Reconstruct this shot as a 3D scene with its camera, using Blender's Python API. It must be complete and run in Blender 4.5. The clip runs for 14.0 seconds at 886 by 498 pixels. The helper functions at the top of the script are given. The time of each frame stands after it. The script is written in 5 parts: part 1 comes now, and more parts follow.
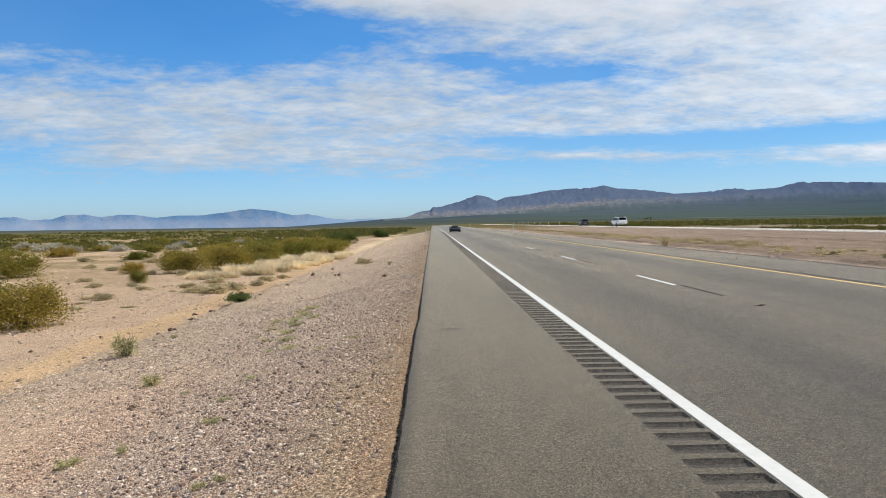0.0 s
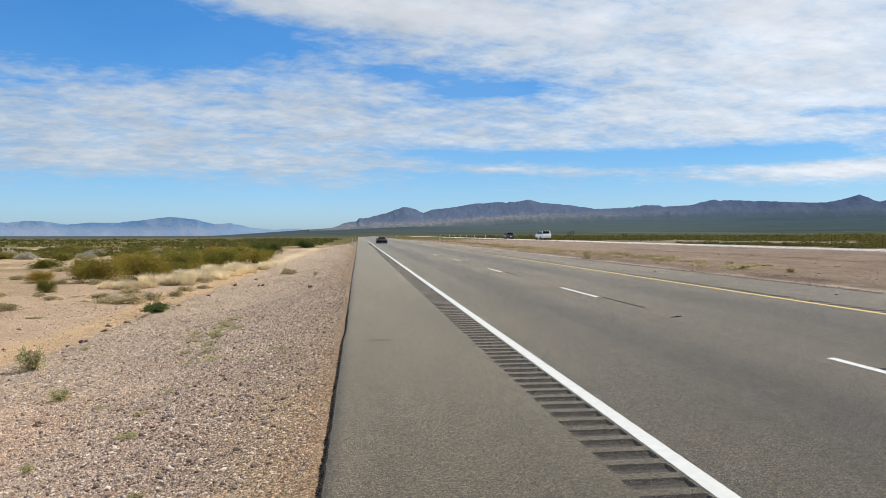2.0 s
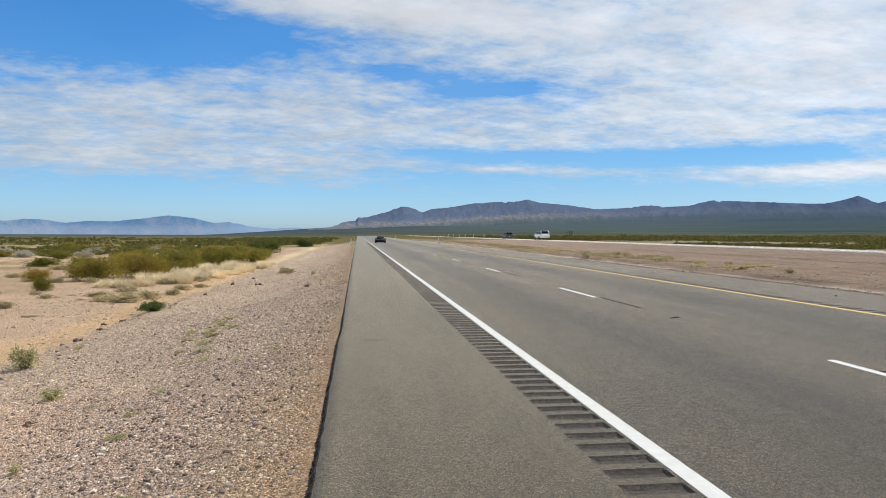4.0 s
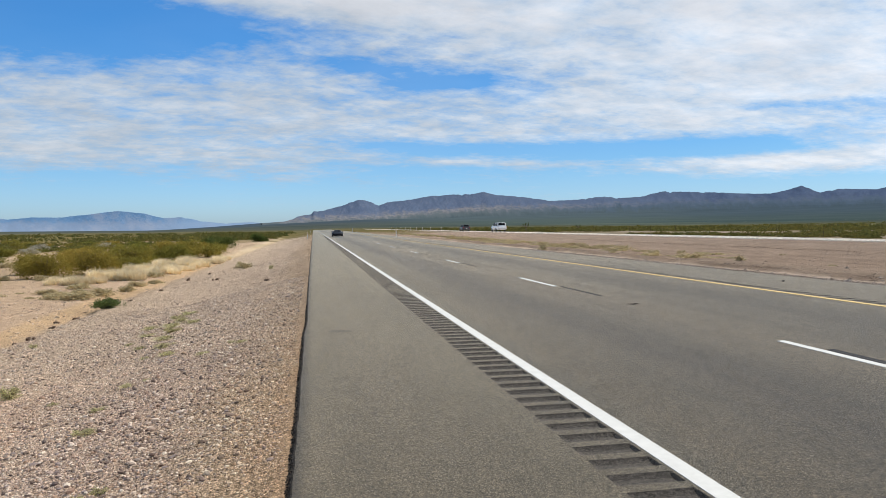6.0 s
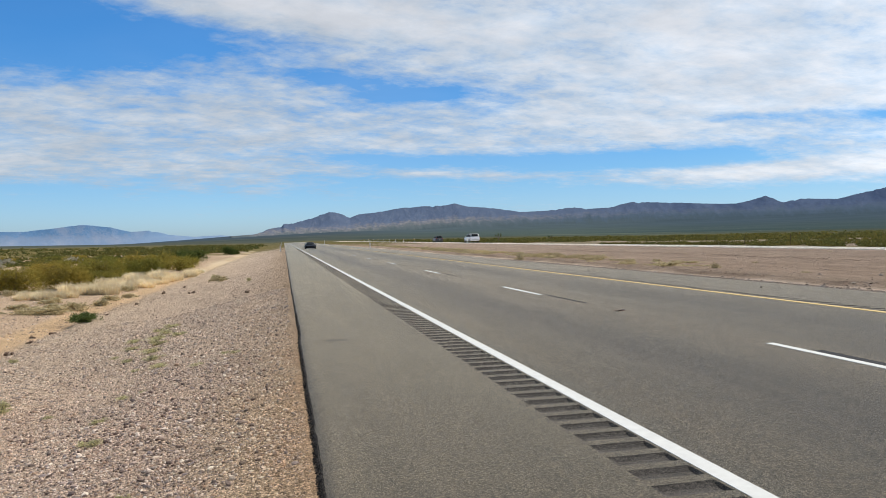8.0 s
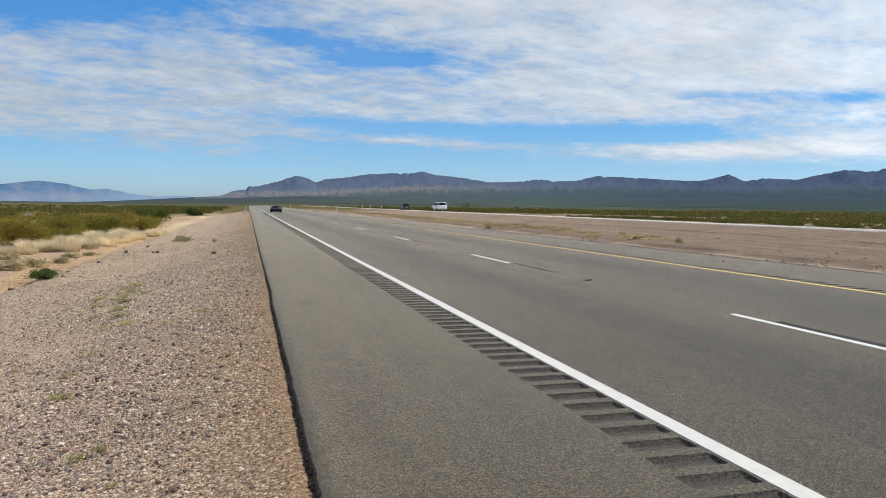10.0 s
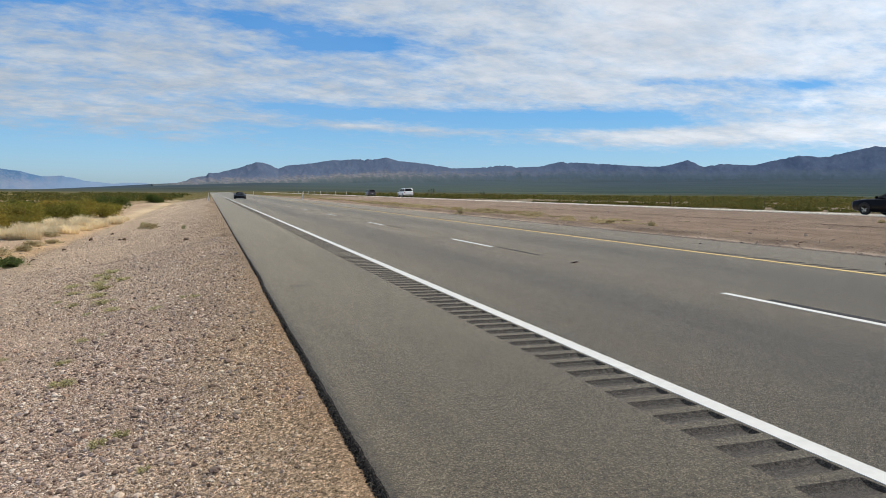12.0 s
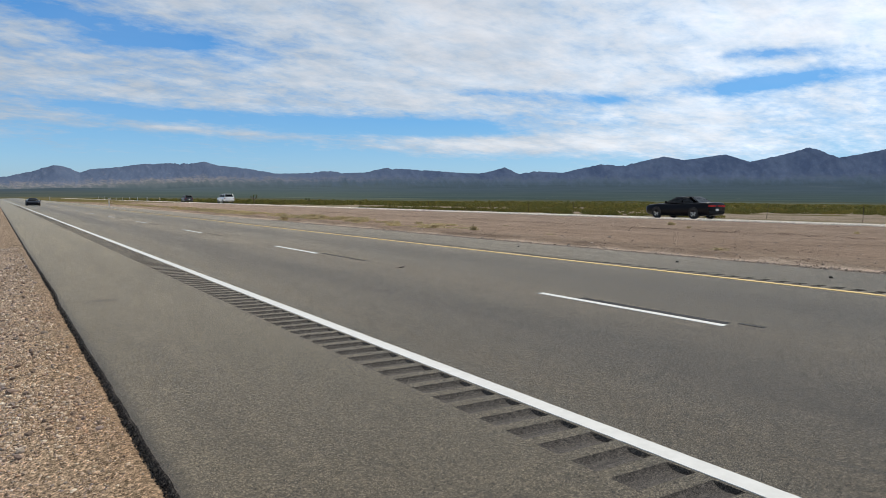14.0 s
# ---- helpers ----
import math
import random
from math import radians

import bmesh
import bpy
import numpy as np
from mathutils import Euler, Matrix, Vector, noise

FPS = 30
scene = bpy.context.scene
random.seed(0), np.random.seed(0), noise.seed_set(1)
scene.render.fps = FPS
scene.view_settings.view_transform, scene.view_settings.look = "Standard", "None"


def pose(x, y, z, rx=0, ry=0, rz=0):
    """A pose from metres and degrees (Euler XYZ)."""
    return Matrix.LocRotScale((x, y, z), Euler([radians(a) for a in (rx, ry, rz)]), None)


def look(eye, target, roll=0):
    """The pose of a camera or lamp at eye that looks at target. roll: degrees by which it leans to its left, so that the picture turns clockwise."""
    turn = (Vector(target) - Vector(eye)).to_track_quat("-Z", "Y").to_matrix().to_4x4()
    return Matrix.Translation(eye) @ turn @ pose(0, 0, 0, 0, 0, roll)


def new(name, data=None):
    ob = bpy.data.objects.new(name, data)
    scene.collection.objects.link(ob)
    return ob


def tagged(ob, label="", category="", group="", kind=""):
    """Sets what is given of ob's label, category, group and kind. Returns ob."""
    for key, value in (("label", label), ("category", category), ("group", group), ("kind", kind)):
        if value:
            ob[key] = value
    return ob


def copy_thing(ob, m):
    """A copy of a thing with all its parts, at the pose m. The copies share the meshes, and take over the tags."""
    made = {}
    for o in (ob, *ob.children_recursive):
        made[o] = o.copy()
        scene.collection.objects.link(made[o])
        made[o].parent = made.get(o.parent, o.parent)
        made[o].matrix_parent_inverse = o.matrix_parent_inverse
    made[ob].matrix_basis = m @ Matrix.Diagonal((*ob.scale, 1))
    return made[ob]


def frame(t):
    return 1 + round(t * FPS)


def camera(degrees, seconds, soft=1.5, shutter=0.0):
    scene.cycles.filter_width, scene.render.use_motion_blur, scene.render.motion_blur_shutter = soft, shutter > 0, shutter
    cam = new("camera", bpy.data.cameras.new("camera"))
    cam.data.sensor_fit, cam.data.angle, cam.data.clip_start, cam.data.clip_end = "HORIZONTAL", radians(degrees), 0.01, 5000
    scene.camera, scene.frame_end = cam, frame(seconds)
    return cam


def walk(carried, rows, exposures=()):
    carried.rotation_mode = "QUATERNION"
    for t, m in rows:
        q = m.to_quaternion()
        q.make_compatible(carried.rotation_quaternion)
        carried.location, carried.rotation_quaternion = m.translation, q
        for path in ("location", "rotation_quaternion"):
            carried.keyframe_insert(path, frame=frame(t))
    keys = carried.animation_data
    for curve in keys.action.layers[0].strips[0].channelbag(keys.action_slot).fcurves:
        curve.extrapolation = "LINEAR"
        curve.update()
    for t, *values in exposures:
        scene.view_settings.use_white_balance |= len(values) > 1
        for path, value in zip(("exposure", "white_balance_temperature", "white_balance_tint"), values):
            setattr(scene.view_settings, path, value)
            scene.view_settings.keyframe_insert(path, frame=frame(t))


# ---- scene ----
cam = camera(64.8, 14.0, soft=0.6)
PATH = [
    (0, (-0.366, -1.731, 1.744), (-0.336, 0.268, 1.67), -0.9),
    (0.5, (-0.41, -1.721, 1.735), (-0.275, 0.273, 1.669), 0.4),
    (1, (-0.393, -1.709, 1.74), (-0.249, 0.285, 1.688), -0.2),
    (1.5, (-0.414, -1.72, 1.736), (-0.191, 0.267, 1.692), -0.1),
    (2, (-0.404, -1.717, 1.724), (-0.164, 0.268, 1.682), -0.1),
    (2.5, (-0.38, -1.682, 1.72), (-0.138, 0.303, 1.69), 0.5),
    (4.8, (-0.351, -1.596, 1.712), (-0.09, 0.386, 1.658), -0.5),
    (5, (-0.38, -1.63, 1.688), (-0.088, 0.347, 1.63), -0.5),
    (5.5, (-0.446, -1.621, 1.672), (-0.1, 0.347, 1.586), -1.1),
    (6, (-0.497, -1.725, 1.685), (-0.132, 0.241, 1.621), -0.5),
    (6.5, (-0.55, -1.843, 1.653), (-0.226, 0.129, 1.576), 0.6),
    (7, (-0.644, -1.818, 1.644), (-0.263, 0.144, 1.582), -1.0),
    (7.2, (-0.755, -1.783, 1.647), (-0.311, 0.166, 1.614), -1.4),
    (9.3, (-0.935, -1.808, 1.627), (-0.499, 0.143, 1.589), -0.2),
    (9.5, (-0.926, -1.783, 1.622), (-0.47, 0.164, 1.561), -0.2),
    (10, (-1.036, -1.839, 1.591), (-0.498, 0.083, 1.469), 0.9),
    (10.5, (-1.191, -1.863, 1.568), (-0.657, 0.055, 1.377), -0.8),
    (11, (-1.405, -1.714, 1.544), (-0.837, 0.198, 1.399), -1.5),
    (11.5, (-1.48, -1.667, 1.535), (-0.929, 0.252, 1.413), -0.5),
    (12, (-1.492, -1.698, 1.526), (-0.856, 0.192, 1.366), 0.7),
    (12.5, (-1.457, -1.674, 1.529), (-0.732, 0.184, 1.388), -1.2),
    (13, (-1.447, -1.686, 1.548), (-0.655, 0.148, 1.446), 0.2),
    (13.5, (-1.417, -1.679, 1.512), (-0.487, 0.089, 1.411), 0.6),
    (14, (-1.405, -1.56, 1.518), (-0.326, 0.118, 1.380), 0.6),
]
walk(cam, [(t, look(eye, target, roll)) for t, eye, target, roll in PATH],
     exposures=[(0, 0.10), (6.5, 0.08), (9.5, 0.0), (10.5, -0.03), (12.5, -0.05), (14, -0.08)])

# ---- world, sun ----
SUN_AZ, SUN_EL = 66.0, 54.0          # degrees right of the road's direction, degrees above the horizon


class Web:
    """Short hand for a node tree."""

    def __init__(self, tree):
        self.tree = tree

    def node(self, kind):
        return self.tree.nodes.new(kind)

    def put(self, socket, value):
        if isinstance(value, bpy.types.NodeSocket):
            self.tree.links.new(value, socket)
        elif value is not None:
            if socket.type == "RGBA" and len(value) == 3:
                value = (*value, 1)
            socket.default_value = value

    def math(self, op, a, b=None, c=None, clamp=False):
        n = self.node("ShaderNodeMath")
        n.operation, n.use_clamp = op, clamp
        for k, v in enumerate((a, b, c)):
            self.put(n.inputs[k], v)
        return n.outputs[0]

    def mix(self, f, a, b, blend="MIX"):
        n = self.node("ShaderNodeMix")
        n.data_type, n.blend_type = "RGBA", blend
        self.put(n.inputs["Factor"], f)
        self.put(n.inputs[6], a)
        self.put(n.inputs[7], b)
        return n.outputs[2]

    def noise(self, vector, scale, detail=4.0, rough=0.55, distort=0.0):
        n = self.node("ShaderNodeTexNoise")
        self.put(n.inputs["Vector"], vector)
        self.put(n.inputs["Scale"], scale)
        self.put(n.inputs["Detail"], detail)
        self.put(n.inputs["Roughness"], rough)
        self.put(n.inputs["Distortion"], distort)
        return n.outputs[0]

    def cells(self, vector, scale, out="Color", feature="F1"):
        n = self.node("ShaderNodeTexVoronoi")
        n.feature = feature
        self.put(n.inputs["Vector"], vector)
        self.put(n.inputs["Scale"], scale)
        return n.outputs[out]

    def ramp(self, value, stops, mode="LINEAR"):
        n = self.node("ShaderNodeValToRGB")
        n.color_ramp.interpolation = mode
        while len(n.color_ramp.elements) < len(stops):
            n.color_ramp.elements.new(0.5)
        for e, (at, c) in zip(n.color_ramp.elements, stops):
            e.position = at
            e.color = (c, c, c, 1) if isinstance(c, (int, float)) else (*c, 1)
        self.put(n.inputs[0], value)
        return n.outputs[0]

    def span(self, value, a, b, c=0.0, d=1.0):
        n = self.node("ShaderNodeMapRange")
        n.interpolation_type = "SMOOTHSTEP"
        for k, v in enumerate((value, a, b, c, d)):
            self.put(n.inputs[k], v)
        return n.outputs[0]

    def scaled(self, vector, s):
        n = self.node("ShaderNodeVectorMath")
        n.operation = "MULTIPLY"
        self.put(n.inputs[0], vector)
        n.inputs[1].default_value = s
        return n.outputs[0]

    def xyz(self, vector):
        n = self.node("ShaderNodeSeparateXYZ")
        self.put(n.inputs[0], vector)
        return n.outputs

    def bump(self, height, strength=0.5, distance=0.01):
        n = self.node("ShaderNodeBump")
        n.inputs["Strength"].default_value = strength
        n.inputs["Distance"].default_value = distance
        self.put(n.inputs["Height"], height)
        return n.outputs[0]


def build_sky():
    world = bpy.data.worlds.new("sky")
    scene.world = world
    world.use_nodes = True
    t = Web(world.node_tree)
    back = world.node_tree.nodes["Background"]
    sky = t.node("ShaderNodeTexSky")
    sky.sky_type, sky.sun_disc = "NISHITA", False
    sky.sun_elevation, sky.sun_rotation = radians(SUN_EL), radians(SUN_AZ)
    sky.altitude, sky.air_density, sky.dust_density, sky.ozone_density = 700, 1.0, SKY_DUST, 2.0
    way = t.node("ShaderNodeTexCoord").outputs["Generated"]
    x, y, z = t.xyz(way)
    az = t.math("MULTIPLY", t.math("ARCTAN2", x, y), 57.2958)
    el = t.math("MULTIPLY", t.math("ARCSINE", z), 57.2958)
    # a flat cloud deck seen in perspective
    low = t.math("ADD", t.math("MAXIMUM", z, 0.0), 0.17)
    flat = t.node("ShaderNodeCombineXYZ")
    t.put(flat.inputs[0], t.math("DIVIDE", x, low))
    t.put(flat.inputs[1], t.math("DIVIDE", y, low))
    turned = t.node("ShaderNodeMapping")
    turned.inputs["Rotation"].default_value = (0, 0, radians(-24))
    turned.inputs["Scale"].default_value = (1.5, 2.0, 1.0)
    t.put(turned.inputs["Vector"], flat.outputs[0])
    deck = t.noise(turned.outputs[0], 0.80, 9, 0.60, 0.25)
    fine = t.noise(turned.outputs[0], 3.8, 7, 0.64, 0.3)
    veil = t.noise(flat.outputs[0], 0.5, 4, 0.5, 0.2)
    total = t.math("ADD", deck, t.math("MULTIPLY", t.math("SUBTRACT", fine, 0.5), 0.55))
    dapple = t.noise(turned.outputs[0], 9.5, 5, 0.6, 0.2)
    total = t.math("ADD", total, t.math("MULTIPLY", t.math("SUBTRACT", dapple, 0.5), 0.42))
    # where the deck is thick and where it opens
    for a, e, wide, tall, slope, weight in OPENINGS + BANKS:
        da = t.math("DIVIDE", t.math("SUBTRACT", az, a), wide)
        de = t.math("DIVIDE", t.math("SUBTRACT", t.math("SUBTRACT", el, e), t.math("MULTIPLY", t.math("SUBTRACT", az, a), slope)), tall)
        r2 = t.math("ADD", t.math("MULTIPLY", da, da), t.math("MULTIPLY", de, de))
        total = t.math("MULTIPLY_ADD", t.math("EXPONENT", t.math("MULTIPLY", r2, -1.0)), weight, total)
    clear = t.span(el, 2.0, 7.5, -0.30, 0.0)
    total = t.math("ADD", total, clear)
    total = t.math("ADD", total, t.span(el, 18.0, 34.0, 0.0, 0.16))
    cover = t.span(total, 0.27, 0.80)
    thin = t.math("MULTIPLY", t.span(veil, 0.30, 0.75), 0.20)
    cover = t.math("MAXIMUM", cover, t.math("MULTIPLY", thin, t.span(el, 1.0, 6.0)))
    cover = t.math("MULTIPLY", cover, CLOUD_TOP)
    thick = t.span(t.math("ADD", total, t.math("MULTIPLY", t.math("SUBTRACT", fine, 0.5), 0.5)), 0.55, 1.15)
    white = t.mix(thick, CLOUD_THIN, CLOUD_FULL)
    puffs = t.noise(turned.outputs[0], 2.2, 8, 0.62, 0.2)
    white = t.mix(1.0, white, t.ramp(puffs, [(0.32, 0.90), (0.5, 1.0), (0.68, 1.12)]), "MULTIPLY")
    # clouds shine more towards the sun
    side = t.math("COSINE", t.math("MULTIPLY", t.math("SUBTRACT", az, SUN_AZ), 0.0174533))
    white = t.mix(1.0, white, t.ramp(side, [(0.0, 0.91), (0.41, 0.93), (0.75, 1.07), (0.90, 1.17), (1.0, 1.5)]), "MULTIPLY")
    hue = t.mix(t.span(el, 0.0, 14.0), t.mix(t.span(el, 0.5, 6.0), SKY_BASE, SKY_LOW), SKY_HIGH)
    hue = t.mix(t.span(el, 20.0, 45.0), hue, (0.9, 1.0, 1.15))
    hue = t.mix(1.0, hue, t.ramp(side, [(0.0, 1.10), (0.30, 1.08), (0.65, 0.92), (0.85, 0.86), (1.0, 0.85)]), "MULTIPLY")
    tint = t.mix(1.0, sky.outputs[0], hue, "MULTIPLY")
    t.put(back.inputs[0], t.mix(cover, tint, white))
    back.inputs[1].default_value = 0.1


SKY_DUST = 1.0
SKY_BASE = (0.70, 0.98, 1.42)
SKY_LOW, SKY_HIGH = (0.64, 0.93, 1.25), (0.27, 0.80, 1.25)
CLOUD_THIN, CLOUD_FULL, CLOUD_TOP = (4.9, 5.85, 6.95), (6.8, 7.0, 7.35), 0.93
# openings and banks of the cloud deck: azimuth, elevation, half width, half height, slope, weight
OPENINGS = [
    (-16, 14.9, 18, 1.6, 0.02, -0.53), (-27, 16.5, 10, 3.4, 0.0, -0.40), (4, 12.8, 5, 0.6, -0.05, -0.30), (11, 11.6, 4.5, 0.55, 0.02, -0.46),
    (26, 6.0, 13, 0.62, -0.02, -0.62), (8, 6.5, 7, 0.5, -0.06, -0.30), (37.5, 8.6, 4.5, 0.40, -0.02, -0.26), (45.7, 8.1, 2.6, 0.40, 0.0, -0.34),
    (58, 8.9, 5, 0.62, 0.06, -0.52), (57.5, 10.9, 4, 0.45, -0.03, -0.40),
]
BANKS = [
    (2, 17.8, 14, 1.3, -0.06, 0.46), (36, 15.0, 32, 6.0, 0.0, 0.40), (28, 9.0, 24, 2.0, -0.02, 0.20), (-18, 7.6, 22, 3.4, 0.0, 0.24),
    (-10, 4.9, 13, 1.1, 0.0, 0.20), (36, 4.5, 11, 0.75, 0.0, 0.46), (13, 5.2, 8, 0.35, -0.04, 0.26), (52, 4.8, 13, 2.3, 0.0, 0.42), (64, 12.0, 12, 4.0, 0.0, 0.14),
]
build_sky()
sun = new("sun", bpy.data.lights.new("sun", "SUN"))
sun.data.energy, sun.data.angle, sun.data.color = 3.8, radians(0.6), (1.0, 0.93, 0.82)
sun.matrix_world = look((60 * math.sin(radians(SUN_AZ)), 60 * math.cos(radians(SUN_AZ)), 60 * math.tan(radians(SUN_EL))), (0, 0, 0))


# ---- materials ----
def material(name, rough=0.9, metal=0.0):
    m = bpy.data.materials.new(name)
    m.use_nodes = True
    t = Web(m.node_tree)
    p = m.node_tree.nodes["Principled BSDF"]
    p.inputs["Roughness"].default_value = rough
    p.inputs["Metallic"].default_value = metal
    return m, t, p


def place_of(t):
    return t.node("ShaderNodeNewGeometry").outputs["Position"]


def plain(name, colour, rough=0.6, metal=0.0, vary=0.12, scale=30.0, coat=0.0, spec=0.5):
    m, t, p = material(name, rough, metal)
    v = place_of(t)
    n = t.noise(v, scale, 4)
    dark = tuple(c * (1 - vary) for c in colour)
    light = tuple(min(1.0, c * (1 + vary)) for c in colour)
    t.put(p.inputs["Base Color"], t.mix(t.span(n, 0.3, 0.7), dark, light))
    p.inputs["Coat Weight"].default_value = coat
    p.inputs["Specular IOR Level"].default_value = spec
    return m


def asphalt_material(name, tone, edge=False, grain=1.0, dusty=True):
    m, t, p = material(name, 0.9)
    v = place_of(t)
    x, y, z = t.xyz(v)
    bw = t.node("ShaderNodeRGBToBW")
    t.put(bw.inputs[0], t.cells(v, 210.0))
    fine = t.noise(v, 420.0, 2, 0.6)
    mid = t.noise(v, 60.0, 5, 0.75)
    wide = t.noise(t.scaled(v, (0.9, 0.12, 1)), 1.0, 5, 0.6)
    blot = t.noise(v, 3.2, 6, 0.7)
    grit = t.node("ShaderNodeRGBToBW")
    t.put(grit.inputs[0], t.cells(v, 92.0))
    base = t.mix(t.span(wide, 0.3, 0.7), tuple(c * 0.88 for c in tone), tuple(c * 1.10 for c in tone))
    speck = t.math("ADD", t.math("MULTIPLY", bw.outputs[0], 0.85), t.math("MULTIPLY", fine, 0.65))
    base = t.mix(1.0, base, t.ramp(speck, [(0.30, max(0.06, 1 - 0.90 * grain)), (0.52, 1 - 0.34 * grain), (0.72, 1 + 0.16 * grain), (0.95, 1 + 1.9 * grain)]), "MULTIPLY")
    base = t.mix(1.0, base, t.ramp(mid, [(0.3, 1 - 0.38 * grain), (0.7, 1 + 0.34 * grain)]), "MULTIPLY")
    base = t.mix(1.0, base, t.ramp(t.noise(v, 26.0, 3, 0.7), [(0.3, 0.74), (0.7, 1.24)]), "MULTIPLY")
    base = t.mix(1.0, base, t.ramp(grit.outputs[0], [(0.2, 1 - 0.5 * grain), (0.5, 1 - 0.06 * grain), (0.8, 1 + 0.62 * grain)]), "MULTIPLY")
    base = t.mix(1.0, base, t.ramp(blot, [(0.32, 0.88), (0.68, 1.10)]), "MULTIPLY")
    # grazing-angle brightness painted in: darker close by, paler with distance
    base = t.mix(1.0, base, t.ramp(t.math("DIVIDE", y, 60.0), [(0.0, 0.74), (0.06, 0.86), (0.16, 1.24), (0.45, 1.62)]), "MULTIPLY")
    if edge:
        # the fade of grooves and edge with distance is put into their colour
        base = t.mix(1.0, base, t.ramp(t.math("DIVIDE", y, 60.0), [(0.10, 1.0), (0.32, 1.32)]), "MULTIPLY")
    if not edge:
        # rubber and oil worn into the lanes, dust on the shoulder
        wob = t.math("MULTIPLY_ADD", t.math("SUBTRACT", t.noise(t.scaled(v, (0.25, 0.05, 1)), 1.0, 3), 0.5), 1.0, x)
        across = t.ramp(t.math("DIVIDE", t.math("ADD", wob, 1.0), 14.0), [
            (0.0, (1.09, 1.03, 0.90)), (0.17, (1.09, 1.03, 0.90)), (0.215, (0.99, 0.96, 0.88)), (0.29, (0.94, 0.93, 0.90)),
            (0.335, (0.66, 0.65, 0.66)), (0.375, (0.73, 0.72, 0.72)), (0.42, (1.0, 0.97, 0.93)), (0.48, (1.07, 1.02, 0.95)), (0.545, (0.98, 0.96, 0.93)),
            (0.615, (0.72, 0.71, 0.715)), (0.645, (0.79, 0.78, 0.78)), (0.69, (1.02, 1.0, 0.97)), (0.75, (1.12, 1.10, 1.06)), (1.0, (1.16, 1.15, 1.13))])
        base = t.mix(1.0, base, across, "MULTIPLY")
        drag = t.noise(t.scaled(v, (3.4, 0.05, 1)), 1.0, 5, 0.7)
        lanes = t.span(x, 2.0, 2.5)
        base = t.mix(lanes, base, t.mix(1.0, base, t.ramp(drag, [(0.3, (0.85, 0.80, 0.74)), (0.7, (1.12, 1.045, 0.955))]), "MULTIPLY"))
        dust = t.math("MULTIPLY", t.span(x, 1.2, -0.7), t.span(t.noise(t.scaled(v, (1.0, 0.22, 1)), 1.3, 5), 0.42, 0.75))
        base = t.mix(t.math("MULTIPLY", dust, 0.20), base, (0.25, 0.19, 0.13))
        crack = t.cells(t.scaled(v, (0.5, 0.12, 1)), 1.0, "Distance", "DISTANCE_TO_EDGE")
        lane = t.math("MULTIPLY", t.span(x, 2.2, 2.8), t.span(t.noise(v, 0.5, 3), 0.46, 0.60))
        crack = t.math("MULTIPLY", t.span(t.math("ADD", crack, t.math("MULTIPLY", t.math("SUBTRACT", mid, 0.5), 0.02)), 0.007, 0.0), lane)
        base = t.mix(t.math("MULTIPLY", crack, 0.5), base, (0.03, 0.03, 0.03))
        tar = t.math("MULTIPLY", t.span(t.noise(v, 6.0, 3, 0.4), 0.74, 0.79), t.span(x, 2.1, 2.6))
        base = t.mix(t.math("MULTIPLY", tar, 0.6), base, (0.025, 0.024, 0.024))
        pits = t.math("MULTIPLY", t.span(t.noise(v, 34.0, 2, 0.5), 0.66, 0.72), lanes)
        base = t.mix(t.math("MULTIPLY", pits, 0.6), base, (0.03, 0.028, 0.026))
        # the margin is broken and tarry
        worn = t.math("MULTIPLY_ADD", t.math("SUBTRACT", t.noise(v, 20.0, 5, 0.8), 0.5), 0.22, x)
        worn = t.math("MULTIPLY", t.span(worn, -0.52, -0.66), t.span(t.noise(v, 75.0, 3, 0.8), 0.40, 0.54, 0.25, 1.0))
        base = t.mix(t.math("MULTIPLY", worn, 0.85), base, (0.022, 0.020, 0.018))
        # an old oil smear on the shoulder
        sx = t.math("DIVIDE", t.math("ADD", x, 0.08), 0.26)
        sy = t.math("DIVIDE", t.math("SUBTRACT", y, 9.70), 0.16)
        smear = t.math("ADD", t.math("ADD", t.math("MULTIPLY", sx, sx), t.math("MULTIPLY", sy, sy)), t.math("MULTIPLY", t.math("SUBTRACT", t.noise(v, 9.0, 4, 0.7), 0.5), 2.2))
        base = t.mix(t.math("MULTIPLY", t.span(smear, 1.0, 0.2), 0.6), base, (0.058, 0.042, 0.033))
    t.put(p.inputs["Base Color"], base)
    t.put(p.inputs["Normal"], t.bump(t.math("ADD", speck, grit.outputs[0]), 0.7, 0.004))
    p.inputs["Roughness"].default_value = 0.8 if dusty else 0.9
    p.inputs["Specular IOR Level"].default_value = 0.2 if dusty else 0.05
    p.inputs["Diffuse Roughness"].default_value = 0.9
    # fine dust lies in the pores
    p.inputs["Sheen Weight"].default_value = 0.36 if dusty else 0.0
    p.inputs["Sheen Roughness"].default_value = 0.35
    p.inputs["Sheen Tint"].default_value = (1.0, 0.86, 0.68, 1)
    return m


